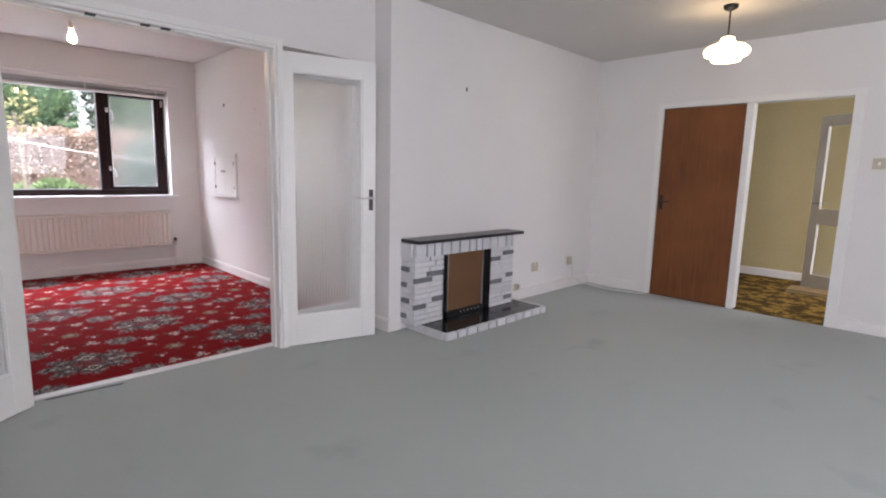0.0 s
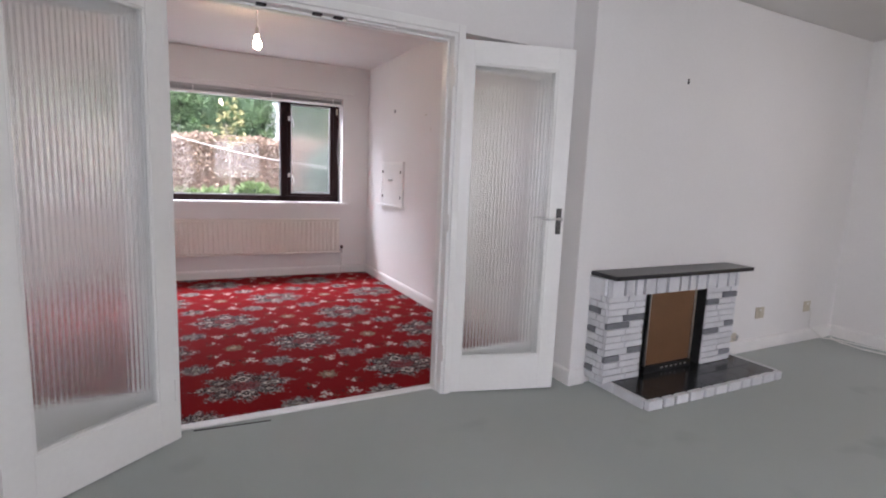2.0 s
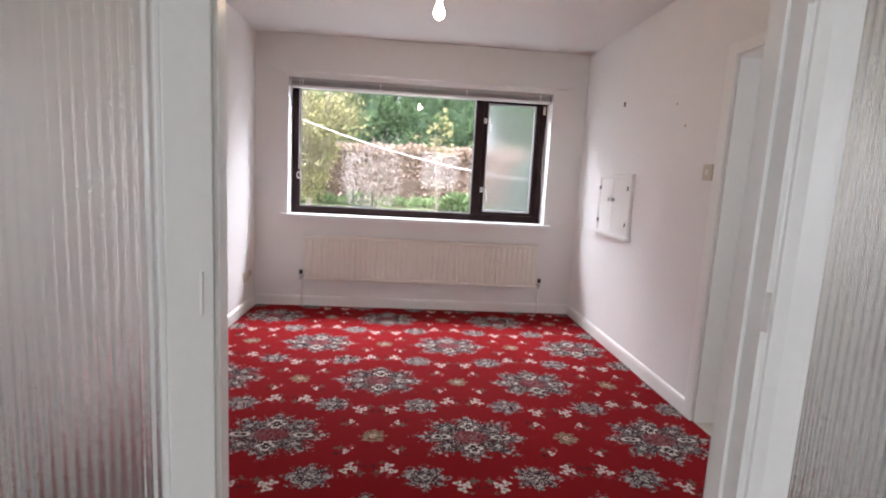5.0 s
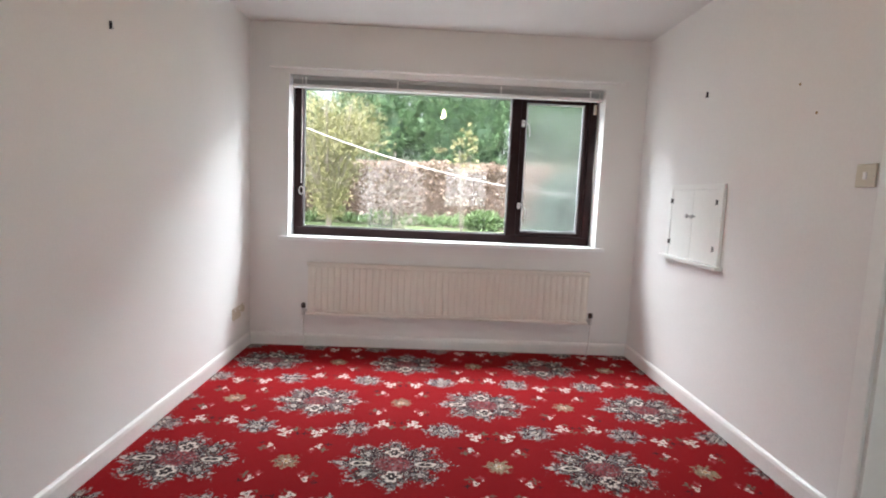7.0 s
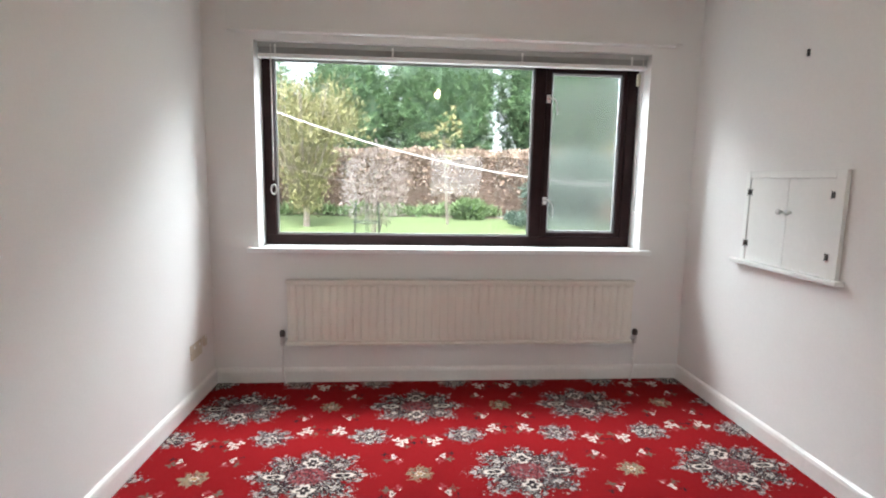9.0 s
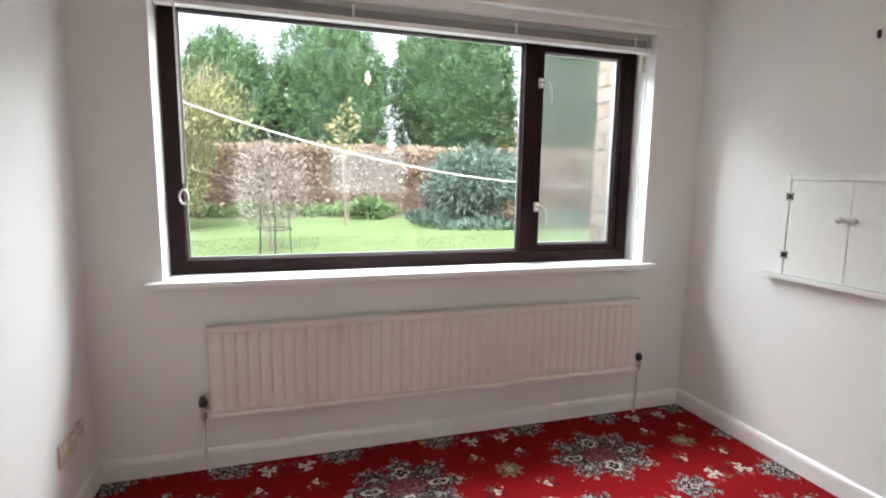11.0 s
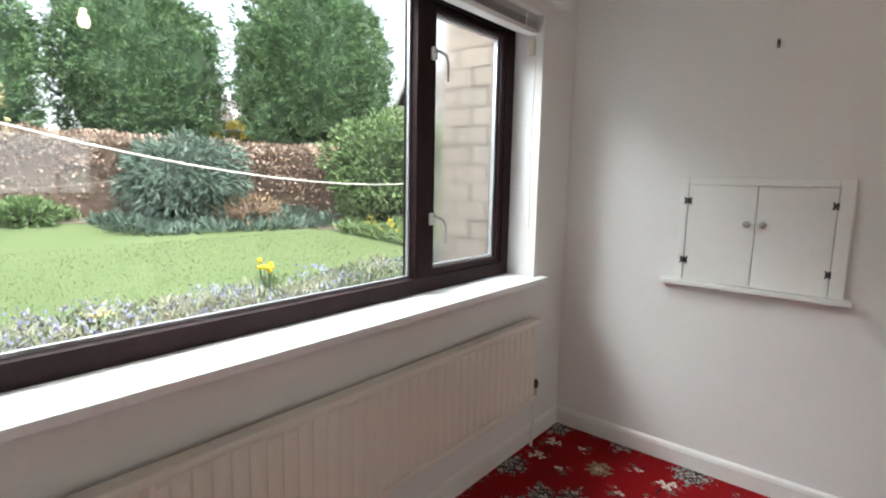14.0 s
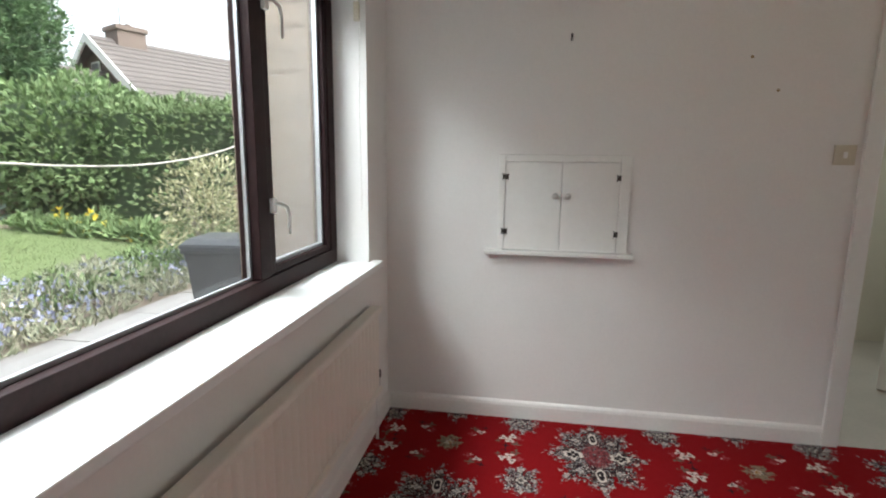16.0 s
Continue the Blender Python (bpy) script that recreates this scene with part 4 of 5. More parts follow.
def shade_pendant(x, y, label):
    p = thing("pendant_lamp", at(x, y, CEIL), label, "ceiling lamp", "lounge pendant lamps")
    part("ceiling_rose", lathe(bmesh.new(), [(0.05, 0), (0.048, -0.02), (0.03, -0.035), (0.008, -0.04)], (0, 0, 0), 20), M_BLACKMETAL, p, "dark ceiling rose", smooth=True)
    part("rod", rod(bmesh.new(), (0, 0, -0.03), (0, 0, -0.25), 0.006, seg=8), M_BLACKMETAL, p)
    part("shade", lathe(bmesh.new(), [(0.03, -0.22), (0.045, -0.227), (0.05, -0.253), (0.072, -0.268), (0.122, -0.284), (0.15, -0.308), (0.155, -0.328), (0.145, -0.35), (0.108, -0.367), (0.104, -0.374), (0.098, -0.392), (0.05, -0.402), (0.005, -0.404)], (0, 0, 0), 32), M_OPAL, p, "opal glass shade, lit", smooth=True)


bulb_pendant(-5.04, 1.125)
shade_pendant(-1.42, 4.52, "opal glass pendant lamp, lit, hanging from the lounge ceiling")
shade_pendant(-0.80, 1.18, "opal glass pendant lamp, lit, hanging from the lounge ceiling")

# ---- fireplace ----
fire = thing("fireplace", at(BREAST_X, 3.45, 0), "white and grey painted brick fireplace with a black mantel and hearth", "fireplace")
FPX = 0.16          # depth of the surround
L0, L1, O0, O1, FT = -0.645, 0.565, -0.335, 0.25, 0.592   # outer and opening edges, opening's top, from the middle
HEARTH = 0.055
part("pier_core", boxes((0.001, FPX - 0.012, L0 + 0.012, O0 - 0.008, HEARTH - 0.01, FT)), M_MORTAR, fire, "white mortar joints")
part("pier_core", boxes((0.001, FPX - 0.012, O1 + 0.008, L1 - 0.012, HEARTH - 0.01, FT)), M_MORTAR, fire, "white mortar joints")
part("lintel_core", boxes((0.001, FPX - 0.012, L0 + 0.012, L1 - 0.012, FT, 0.70)), M_GMORTAR, fire, "grey mortar joints")
random.seed(5)
NR = 13
rowh = (FT - HEARTH) / NR
for r in range(NR):
    z0, z1 = HEARTH + rowh * r + 0.003, HEARTH + rowh * (r + 1) - 0.003
    for a, c, k in ((L0, O0, 0), (O1, L1, 1)):
        cuts, y = [a], a - (0.13 if r % 2 else 0.0) + (0.05 if k and r % 3 == 0 else 0.0)
        while y < c:
            y += random.choice((0.13, 0.16, 0.19))
            if a + 0.05 < y < c - 0.05:
                cuts.append(y)
        cuts.append(c)
        for j, (p, q) in enumerate(zip(cuts, cuts[1:])):
            dark = (r * 2 + j * 3 + k) % 5 == 1 and q - p < 0.2
            part("brick", boxes((FPX - 0.02, FPX + random.uniform(-0.002, 0.004), p + 0.003, q - 0.003, z0, z1), bevel=0.003), M_GBRICK if dark else M_WBRICK, fire)
    for y0, y1 in ((L0 - 0.002, L0 + 0.02), (L1 - 0.02, L1 + 0.002)):
        cut = 0.07 if r % 2 else 0.10
        part("brick", boxes((0.002, cut - 0.003, y0, y1, z0, z1), bevel=0.002), M_GBRICK if r % 3 == 1 else M_WBRICK, fire)
        part("brick", boxes((cut + 0.003, FPX - 0.022, y0, y1, z0, z1), bevel=0.002), M_WBRICK, fire)
y, k = L0, 0
while y < L1 - 0.02:
    w = (0.115, 0.085, 0.075, 0.105, 0.10)[k % 5]
    y1 = min(L1, y + w)
    part("lintel_stone", boxes((FPX - 0.025, FPX + 0.012 + 0.002 * (k % 2), y + 0.010, y1 - 0.010, FT - 0.004, 0.692), bevel=0.003), M_WBRICK, fire)
    y, k = y1, k + 1
part("lintel_stone", boxes((0.002, FPX - 0.028, L0 - 0.012, L0 + 0.02, FT, 0.692), bevel=0.003), M_WBRICK, fire)
part("lintel_stone", boxes((0.002, FPX - 0.028, L1 - 0.02, L1 + 0.012, FT, 0.692), bevel=0.003), M_WBRICK, fire)
part("mantel_shelf", boxes((0.001, 0.215, -0.65, 0.635, 0.696, 0.722), bevel=0.004), M_SLATE, fire, "black slate mantel shelf")
# hearth
part("hearth_core", boxes((0.002, 0.448, -0.58, 0.675, 0.001, HEARTH - 0.012)), M_GMORTAR, fire, "grey mortar joints")
for k in range(3):
    for j in range(7):
        y0, y1 = -0.562 + j * 0.174, -0.562 + (j + 1) * 0.174
        part("hearth_tile", boxes((0.003 + k * 0.142, 0.003 + (k + 1) * 0.142 - 0.002, y0 + 0.001, y1 - 0.001, HEARTH - 0.014, HEARTH), bevel=0.001), M_TILE, fire, "glossy black hearth tile" if k == j == 0 else "")
y, k = -0.595, 0
while y < 0.68:
    y1 = min(0.688, y + (0.135, 0.10, 0.12)[k % 3])
    part("kerb_block", boxes((0.43, 0.462, y + 0.011, y1 - 0.011, 0.002, HEARTH + 0.001), bevel=0.003), M_WBRICK, fire)
    y, k = y1, k + 1
for y0, y1 in ((-0.596, -0.563), (0.658, 0.688)):
    for k in range(4):
        part("kerb_block", boxes((0.004 + k * 0.107, 0.104 + k * 0.107, y0, y1, 0.002, HEARTH + 0.001), bevel=0.003), M_WBRICK, fire)
# firebox
part("firebox", boxes((0.002, 0.012, O0 - 0.007, O1 + 0.007, HEARTH, FT - 0.005), (0.012, 0.15, O0 - 0.007, O0 + 0.006, HEARTH, FT - 0.005), (0.012, 0.15, O1 - 0.006, O1 + 0.007, HEARTH, FT - 0.005)), M_SOOT, fire, "sooty black firebox")
part("closing_board", boxes((0.122, 0.132, -0.250, 0.158, HEARTH + 0.05, FT - 0.012), bevel=0.002), M_BOARD, fire, "brown board closing the grate")
for y in (-0.260, 0.168):
    part("trim_strip", boxes((0.118, 0.136, y - 0.006, y + 0.006, HEARTH + 0.02, FT - 0.012), bevel=0.001), M_METAL, fire, "dull metal strip")
part("side_plate", boxes((0.075, 0.085, O0 + 0.006, O1 - 0.006, HEARTH, FT - 0.006)), M_BLACKMETAL, fire, "black metal back plate")
part("grate_bar", boxes((0.12, 0.145, -0.27, 0.17, HEARTH, HEARTH + 0.045), bevel=0.003), M_BLACKMETAL, fire, "black grate front")
for k in range(6):
    part("grate_hole", boxes((0.145, 0.1465, -0.12 + k * 0.045, -0.10 + k * 0.045, HEARTH + 0.02, HEARTH + 0.03)), M_METAL, fire)

# ---- doorway to the hall ----
dw = thing("door_frame_hall", at(-1.53, LOU_Y1, 0), "white gloss frame round two hall doors", "door frame", kind="structure")


def dwp(name, rows, material=M_GLOSS, label="", bevel=0.003):
    return part(name, boxes(*[(a + 1.53, c + 1.53, d - LOU_Y1, e - LOU_Y1, f, g) for a, c, d, e, f, g in rows], bevel=bevel), material, dw, label)


dwp("architrave", [(DOOR_X0 - 0.03, DOOR_X0 + 0.024, LOU_Y1 - 0.016, LOU_Y1 - 0.001, 0, DOOR_Z + 0.03)])
dwp("architrave", [(DOOR_X1 - 0.024, DOOR_X1 + 0.055, LOU_Y1 - 0.016, LOU_Y1 - 0.001, 0, DOOR_Z + 0.03)])
dwp("architrave", [(DOOR_X0 + 0.024, DOOR_X1 - 0.024, LOU_Y1 - 0.016, LOU_Y1 - 0.001, DOOR_Z - 0.025, DOOR_Z + 0.03)])
dwp("jamb", [(DOOR_X0, DOOR_X0 + 0.026, LOU_Y1 + 0.001, LOU_Y1 + 0.125, 0, DOOR_Z)])
dwp("jamb", [(DOOR_X1 - 0.026, DOOR_X1, LOU_Y1 + 0.001, LOU_Y1 + 0.125, 0, DOOR_Z)])
dwp("head", [(DOOR_X0 + 0.026, DOOR_X1 - 0.026, LOU_Y1 + 0.001, LOU_Y1 + 0.125, DOOR_Z - 0.026, DOOR_Z)])
dwp("centre_post", [(-1.561, -1.503, LOU_Y1 - 0.012, LOU_Y1 + 0.11, 0, DOOR_Z - 0.027)])

wd = thing("wooden_door", at(DOOR_X0 + 0.03, LOU_Y1 + 0.004, 0.008), "flush teak-veneered door, closed, in a white frame", "door")
part("leaf", boxes((0, 0.750, 0, 0.038, 0, DOOR_Z - 0.04), bevel=0.002), M_TEAK, wd)
pl = part("handle_plate", boxes((0.022, 0.058, -0.006, 0, 0.90, 1.05), bevel=0.003), M_BLACKMETAL, wd, "dark metal handle plate")
bm = rod(bmesh.new(), (0.04, -0.006, 0.985), (0.04, -0.04, 0.985), 0.008)
sweep(bm, [(0.04, -0.036, 0.985), (0.08, -0.04, 0.987), (0.135, -0.038, 0.983)], 0.007, 8, 0.7)
part("lever", bm, M_BLACKMETAL, pl, "dark lever", smooth=True)

hd = thing("hall_door", leaf_pose(-0.68, 7.14, -1.29, 7.52), "white hall door with two obscured panes, ajar", "door")
HW, HH = 0.72, 1.96
part("stile", boxes((0, 0.10, -0.018, 0.018, 0, HH), bevel=0.003), M_GLOSS, hd)
part("stile", boxes((HW - 0.10, HW, -0.018, 0.018, 0, HH), bevel=0.003), M_GLOSS, hd)
for z0, z1 in ((0, 0.16), (0.74, 0.92), (HH - 0.12, HH)):
    part("rail", boxes((0.10, HW - 0.10, -0.017, 0.017, z0, z1), bevel=0.002), M_GLOSS, hd)
M_HALLGLASS = glass("pebbled_hall_glass", 0.25, (0.9, 0.9, 0.86), relief=0.4, scale=120)
for z0, z1 in ((0.16, 0.74), (0.92, HH - 0.12)):
    pane = part("pane", boxes((0.10, HW - 0.10, -0.003, 0.003, z0, z1)), M_HALLGLASS, hd, "obscured glass pane")
    pane.visible_shadow = False
for s in (1, -1):
    bm = rod(bmesh.new(), (HW - 0.05, s * 0.018, 0.98), (HW - 0.05, s * 0.06, 0.98), 0.009)
    sweep(bm, [(HW - 0.05, s * 0.055, 0.98), (HW - 0.15, s * 0.058, 0.985)], 0.008, 8)
    part("lever", bm, M_METAL, hd, "chrome lever", smooth=True)
mat_ob = thing("door_mat", at(-1.04, 7.11, 0), "folded straw-coloured mat on the hall carpet", "mat")
part("mat_layer", boxes((-0.30, 0.28, -0.16, 0.18, 0, 0.02), bevel=0.006), M_CARDBOARD, mat_ob)
part("mat_layer", boxes((-0.30, 0.26, -0.14, 0.17, 0.021, 0.042), bevel=0.006), M_CARDBOARD, mat_ob)

# ---- doorway to the kitchen ----
kd = thing("door_frame_kitchen", at(-4.28, DIN_Y1, 0), "white gloss frame of the kitchen doorway", "door frame", kind="structure")
for a, c, z0, z1 in ((KIT_X0 - 0.06, KIT_X0 + 0.012, 0, 2.05), (KIT_X1 - 0.012, KIT_X1 + 0.06, 0, 2.05), (KIT_X0 + 0.012, KIT_X1 - 0.012, 1.988, 2.05)):
    part("architrave", boxes((a + 4.28, c + 4.28, -0.018, -0.001, z0, z1), bevel=0.004), M_GLOSS, kd)
for a, c, z0, z1 in ((KIT_X0, KIT_X0 + 0.025, 0, 2.0), (KIT_X1 - 0.025, KIT_X1, 0, 2.0), (KIT_X0 + 0.025, KIT_X1 - 0.025, 1.975, 2.0)):
    part("jamb", boxes((a + 4.28, c + 4.28, 0.0, 0.125, z0, z1), bevel=0.002), M_GLOSS, kd)
kc = thing("kitchen_door", leaf_pose(-4.02, 3.42, -3.42, 3.02), "plain white kitchen door standing ajar", "door")
part("leaf", boxes((0, 0.72, -0.018, 0.018, 0.0, 1.97), bevel=0.003), M_GLOSS, kc)
bm = rod(bmesh.new(), (0.06, 0.018, 1.0), (0.06, 0.06, 1.0), 0.009)
sweep(bm, [(0.06, 0.055, 1.0), (0.16, 0.058, 1.0)], 0.008, 8)
part("lever", bm, M_METAL, kc, "chrome lever", smooth=True)
# unseen windows, added to bring daylight into hall, lounge and kitchen
for name, m, w, h in (("added_window_hall", at(0.66, 6.85, 0.9), 1.3, 1.2), ("added_window_lounge", pose(1.3, -1.38, 0.5, 0, 0, 90), 1.4, 1.7), ("added_window_kitchen", pose(-4.5, 4.45, 1.05, 0, 0, 90), 1.8, 1.2)):
    sw = thing(name, m, "unseen white framed window added to let in light", "window", kind="structure")
    for r in ((-w / 2, w / 2, 0, 0.05), (-w / 2, w / 2, h - 0.05, h), (-w / 2, -w / 2 + 0.05, 0.05, h - 0.05), (w / 2 - 0.05, w / 2, 0.05, h - 0.05)):
        part("frame_member", boxes((-0.03, 0.03, *r), bevel=0.003), M_GLOSS, sw)
    pane = part("pane", boxes((-0.003, 0.003, -w / 2 + 0.05, w / 2 - 0.05, 0.05, h - 0.05)), M_PANE, sw)
    pane.visible_shadow = False

# ---- lounge window, behind the walk's start ----
lw = thing("window_2", at(LOU_X1 + 0.12, 2.35, LW_Z0), "wide white framed lounge window", "window", kind="structure")
a0, a1, zt = LW_Y0 - 2.35, LW_Y1 - 2.35, LW_Z1 - LW_Z0
for r in ((a0, a1, 0, 0.06), (a0, a1, zt - 0.06, zt), (a0, a0 + 0.06, 0.06, zt - 0.06), (a1 - 0.06, a1, 0.06, zt - 0.06), (-0.20, -0.13, 0.06, zt - 0.06), (0.33, 0.40, 0.06, zt - 0.06)):
    part("frame_member", boxes((-0.035, 0.035, *r), bevel=0.003), M_GLOSS, lw)
for r in ((a0 + 0.06, -0.20), (-0.13, 0.33), (0.40, a1 - 0.06)):
    pane = part("pane", boxes((-0.003, 0.003, r[0], r[1], 0.06, zt - 0.06)), M_PANE, lw)
    pane.visible_shadow = False
setting("window_sill_lounge", boxes((LOU_X1 - 0.05, LOU_X1 + 0.085, LW_Y0 - 0.05, LW_Y1 + 0.05, LW_Z0 - 0.025, LW_Z0 - 0.001), bevel=0.004), M_SILL, "white gloss window sill", "window sill")

# ---- loose ends on the lounge floor ----
bm = bmesh.new()
sweep(bm, [(-3.0, 5.56, 0.010), (-2.9, 5.49, 0.007), (-2.72, 5.46, 0.007), (-2.52, 5.50, 0.007), (-2.36, 5.55, 0.007), (-2.34, 5.59, 0.007)], 0.006, 6)
solid("aerial_cable", bm, M_CORD, "pale cable lying along the carpet in the corner", "cable", smooth=True)
bm = bmesh.new()
sweep(bm, [(-3.03, 5.25, 0.28), (-3.035, 5.28, 0.12), (-3.02, 5.46, 0.012), (-2.93, 5.54, 0.008), (-2.8, 5.57, 0.008), (-2.6, 5.60, 0.008)], 0.005, 6)
solid("power_cable", bm, M_CORD, "white cable trailing from a socket", "cable", smooth=True)
bm = bmesh.new()
sweep(bm, [(-1.57 + 0.06 * k, 4.425 - 0.005 * k + 0.006 * math.sin(k * 1.1), -0.003) for k in range(9)], 0.006, 6)
solid("carpet_ridge", bm, M_GREENCARPET, "thin raised seam in the lounge carpet", "carpet seam", smooth=True)
bm = bmesh.new()
sweep(bm, [(-3.305 + 0.004 * k, 0.60 + 0.05 * k, -0.001) for k in range(8)], 0.005, 6)
solid("carpet_edge", bm, M_BLACKMETAL, "dark frayed carpet edge by the threshold", "carpet edge", smooth=True)

# ---- the garden ----
RISE, RISE_X0, RISE_X1 = 0.46, -12.0, -21.0        # the lawn climbs gently towards the hedge


def gz(x):
    """Height of the garden's ground."""
    return GROUND + RISE * min(1.0, max(0.0, (RISE_X0 - x) / (RISE_X0 - RISE_X1)))


setting("ground", extrude_outline(bmesh.new(), [(-400, GROUND - 0.9), (400, GROUND - 0.9), (400, GROUND - 0.12), (-7.2, GROUND - 0.12), (-7.2, GROUND), (RISE_X0, GROUND), (RISE_X1, GROUND + RISE), (-400, GROUND + RISE)], "y", -400, 400), M_LAWN, "mown lawn running away from the house", "lawn")
# added slab, never in view: keeps the lawn's green bounce off the lounge ceiling
setting("bounce_slab_front", boxes((2.9, 16.0, -8.0, 14.0, GROUND - 0.11, GROUND - 0.06)), M_PATH, "unseen concrete slab added to bounce neutral light indoors", "drive")
for k in range(14):
    y0 = -3.2 + k * 0.9
    if k == 0:
        pave = thing("pavement", at(-8.5, 3.0, GROUND), "pale concrete slabs along the house wall", "path", kind="structure")
    part("slab", boxes((-2.0, -1.535, y0 - 3.0, y0 - 3.0 + 0.885, -0.04, 0.013 + 0.002 * (k % 3)), bevel=0.006), M_PATH, pave)
    for j in range(3):
        part("slab", boxes((-1.52 + j * 0.9, -0.64 + j * 0.9, y0 - 3.0, y0 - 3.0 + 0.885, -0.04, 0.012 + 0.002 * ((k + j) % 3)), bevel=0.006), M_PATH, pave)


def leaf_mesh(name, pts, dirs, length, width, material, seed, droop=0.0):
    """Many small pointed leaves, each a folded diamond, at pts and pointing along dirs."""
    rng = np.random.default_rng(seed)
    n = len(pts)
    d = dirs + rng.normal(0, 0.55, (n, 3))
    d[:, 2] -= droop
    d /= np.linalg.norm(d, axis=1)[:, None] + 1e-9
    s = np.cross(d, rng.normal(0, 1, (n, 3)))
    s /= np.linalg.norm(s, axis=1)[:, None] + 1e-9
    up = np.cross(s, d)
    L = (length * rng.uniform(0.6, 1.35, n))[:, None]
    w = (width * rng.uniform(0.7, 1.3, n))[:, None]
    v = np.stack([pts, pts + d * L * 0.5 + s * w + up * w * 0.5, pts + d * L, pts + d * L * 0.5 - s * w + up * w * 0.5], 1).reshape(-1, 3)
    me = bpy.data.meshes.new(name)
    me.from_pydata(v.tolist(), [], np.arange(4 * n).reshape(-1, 4).tolist())
    me.materials.append(material)
    return me


def lump(p, f, seed):
    return noise.noise(Vector(p) * f + Vector((seed * 7.3, seed * 3.1, seed * 1.7)))


def crown_points(n, c, r, seed, rough, lower=-1.0, inner=0.72):
    """Points and outward directions on an uneven, clumped ellipsoid."""
    rng = np.random.default_rng(seed)
    pts, dirs = [], []
    while len(pts) < n:
        q = Vector(rng.normal(0, 1, 3))
        q.normalize()
        if q.z < lower:
            continue
        k = 1 + rough * (lump(q, 2.2, seed) + 0.6 * lump(q, 5.5, seed + 3) + 0.35 * lump(q, 12, seed + 5))
        k *= rng.uniform(inner, 1.03) if rng.random() < 0.4 else rng.uniform(0.93, 1.05)
        sq = 1.0 / max(0.75, (abs(q.x) ** 2.6 + abs(q.y) ** 2.6 + abs(q.z) ** 2.6) ** (1 / 2.6))
        pts.append((c[0] + q.x * r[0] * k * sq, c[1] + q.y * r[1] * k * sq, c[2] + q.z * r[2] * k * sq))
        dirs.append((q.x, q.y, q.z + 0.35))
    return np.array(pts), np.array(dirs)


def core(c, r, seed, rough, scale=0.86, sub=4):
    bm = bmesh.new()
    bmesh.ops.create_icosphere(bm, subdivisions=sub, radius=1)
    for v in bm.verts:
        q = v.co.normalized()
        k = scale * (1 + rough * (lump(q, 2.2, seed) + 0.6 * lump(q, 5.5, seed + 3)))
        sq = 1.0 / max(0.75, (abs(q.x) ** 2.6 + abs(q.y) ** 2.6 + abs(q.z) ** 2.6) ** (1 / 2.6))
        v.co = (c[0] + q.x * r[0] * k * sq, c[1] + q.y * r[1] * k * sq, c[2] + q.z * r[2] * k * sq)
    return bm


def tuft_points(n, per, c, r, seed, rough, size):
    """Sprays of leaves: cones that stand out from an uneven ellipsoid."""
    p, d = crown_points(n, c, r, seed, rough, inner=0.85)
    rng = np.random.default_rng(seed + 500)
    d = d + rng.normal(0, 0.25, d.shape)
    d /= np.linalg.norm(d, axis=1)[:, None]
    scale = size * rng.uniform(0.55, 1.3, n)
    p, d, scale = np.repeat(p, per, 0), np.repeat(d, per, 0), np.repeat(scale, per)[:, None]
    u = rng.uniform(0, 1, (n * per, 1))
    side = rng.normal(0, 0.42, (n * per, 3)) * (1.05 - u)
    return p + (d * (u - 0.35) + side) * scale, d * (0.4 + u) + side


def child(name, me, parent, kind="stuff", label=""):
    ob = new(name, me)
    ob.parent = parent
    return tagged(ob, label, kind=kind)


def conifer(x, y, top, r, seed, n=30000, low=1.9):
    t = thing("conifer_tree", at(x, y, gz(x)), "tall dense clipped evergreen conifer behind the hedge", "tree", "row of conifers")
    zt, zl = top - gz(x), low - gz(x) - 0.5
    c, rr = (0, 0, (zt + zl) / 2), (r, r, (zt - zl) / 2)
    bm = rod(bmesh.new(), (0, 0, 0), (0, 0, zt * 0.8), 0.22, 0.05, 10)
    rng = random.Random(seed)
    for k in range(9):
        a, z = rng.uniform(0, 6.28), rng.uniform(1.6, zt * 0.6)
        sweep(bm, [(0, 0, z), (math.cos(a) * r * 0.4, math.sin(a) * r * 0.4, z + 0.3), (math.cos(a) * r * 0.8, math.sin(a) * r * 0.8, z + 0.9)], 0.05, 5, 0.3)
    part("trunk", bm, M_BARK, t, "brown trunk and limbs")
    # solid core coloured as inner shade; the leaves sit on it
    crown = part("crown", core(c, rr, seed, 0.20, 0.83), L_CORE, t, "dark core standing in for shade inside the crown", smooth=True)
    p, d = tuft_points(n // 18, 18, c, rr, seed, 0.20, 0.33)
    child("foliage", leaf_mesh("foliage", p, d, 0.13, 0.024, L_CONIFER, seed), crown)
    return t


conifer(-25.6, -5.2, 5.9, 1.6, 11, 12000)
conifer(-25.2, -1.5, 6.0, 1.65, 12, 30000)
conifer(-25.0, 2.25, 6.7, 1.92, 13, 40000)
conifer(-25.0, 7.15, 7.4, 2.28, 14, 50000, low=2.3)
conifer(-21.0, 11.3, 7.5, 2.22, 15, 62000, low=2.5)


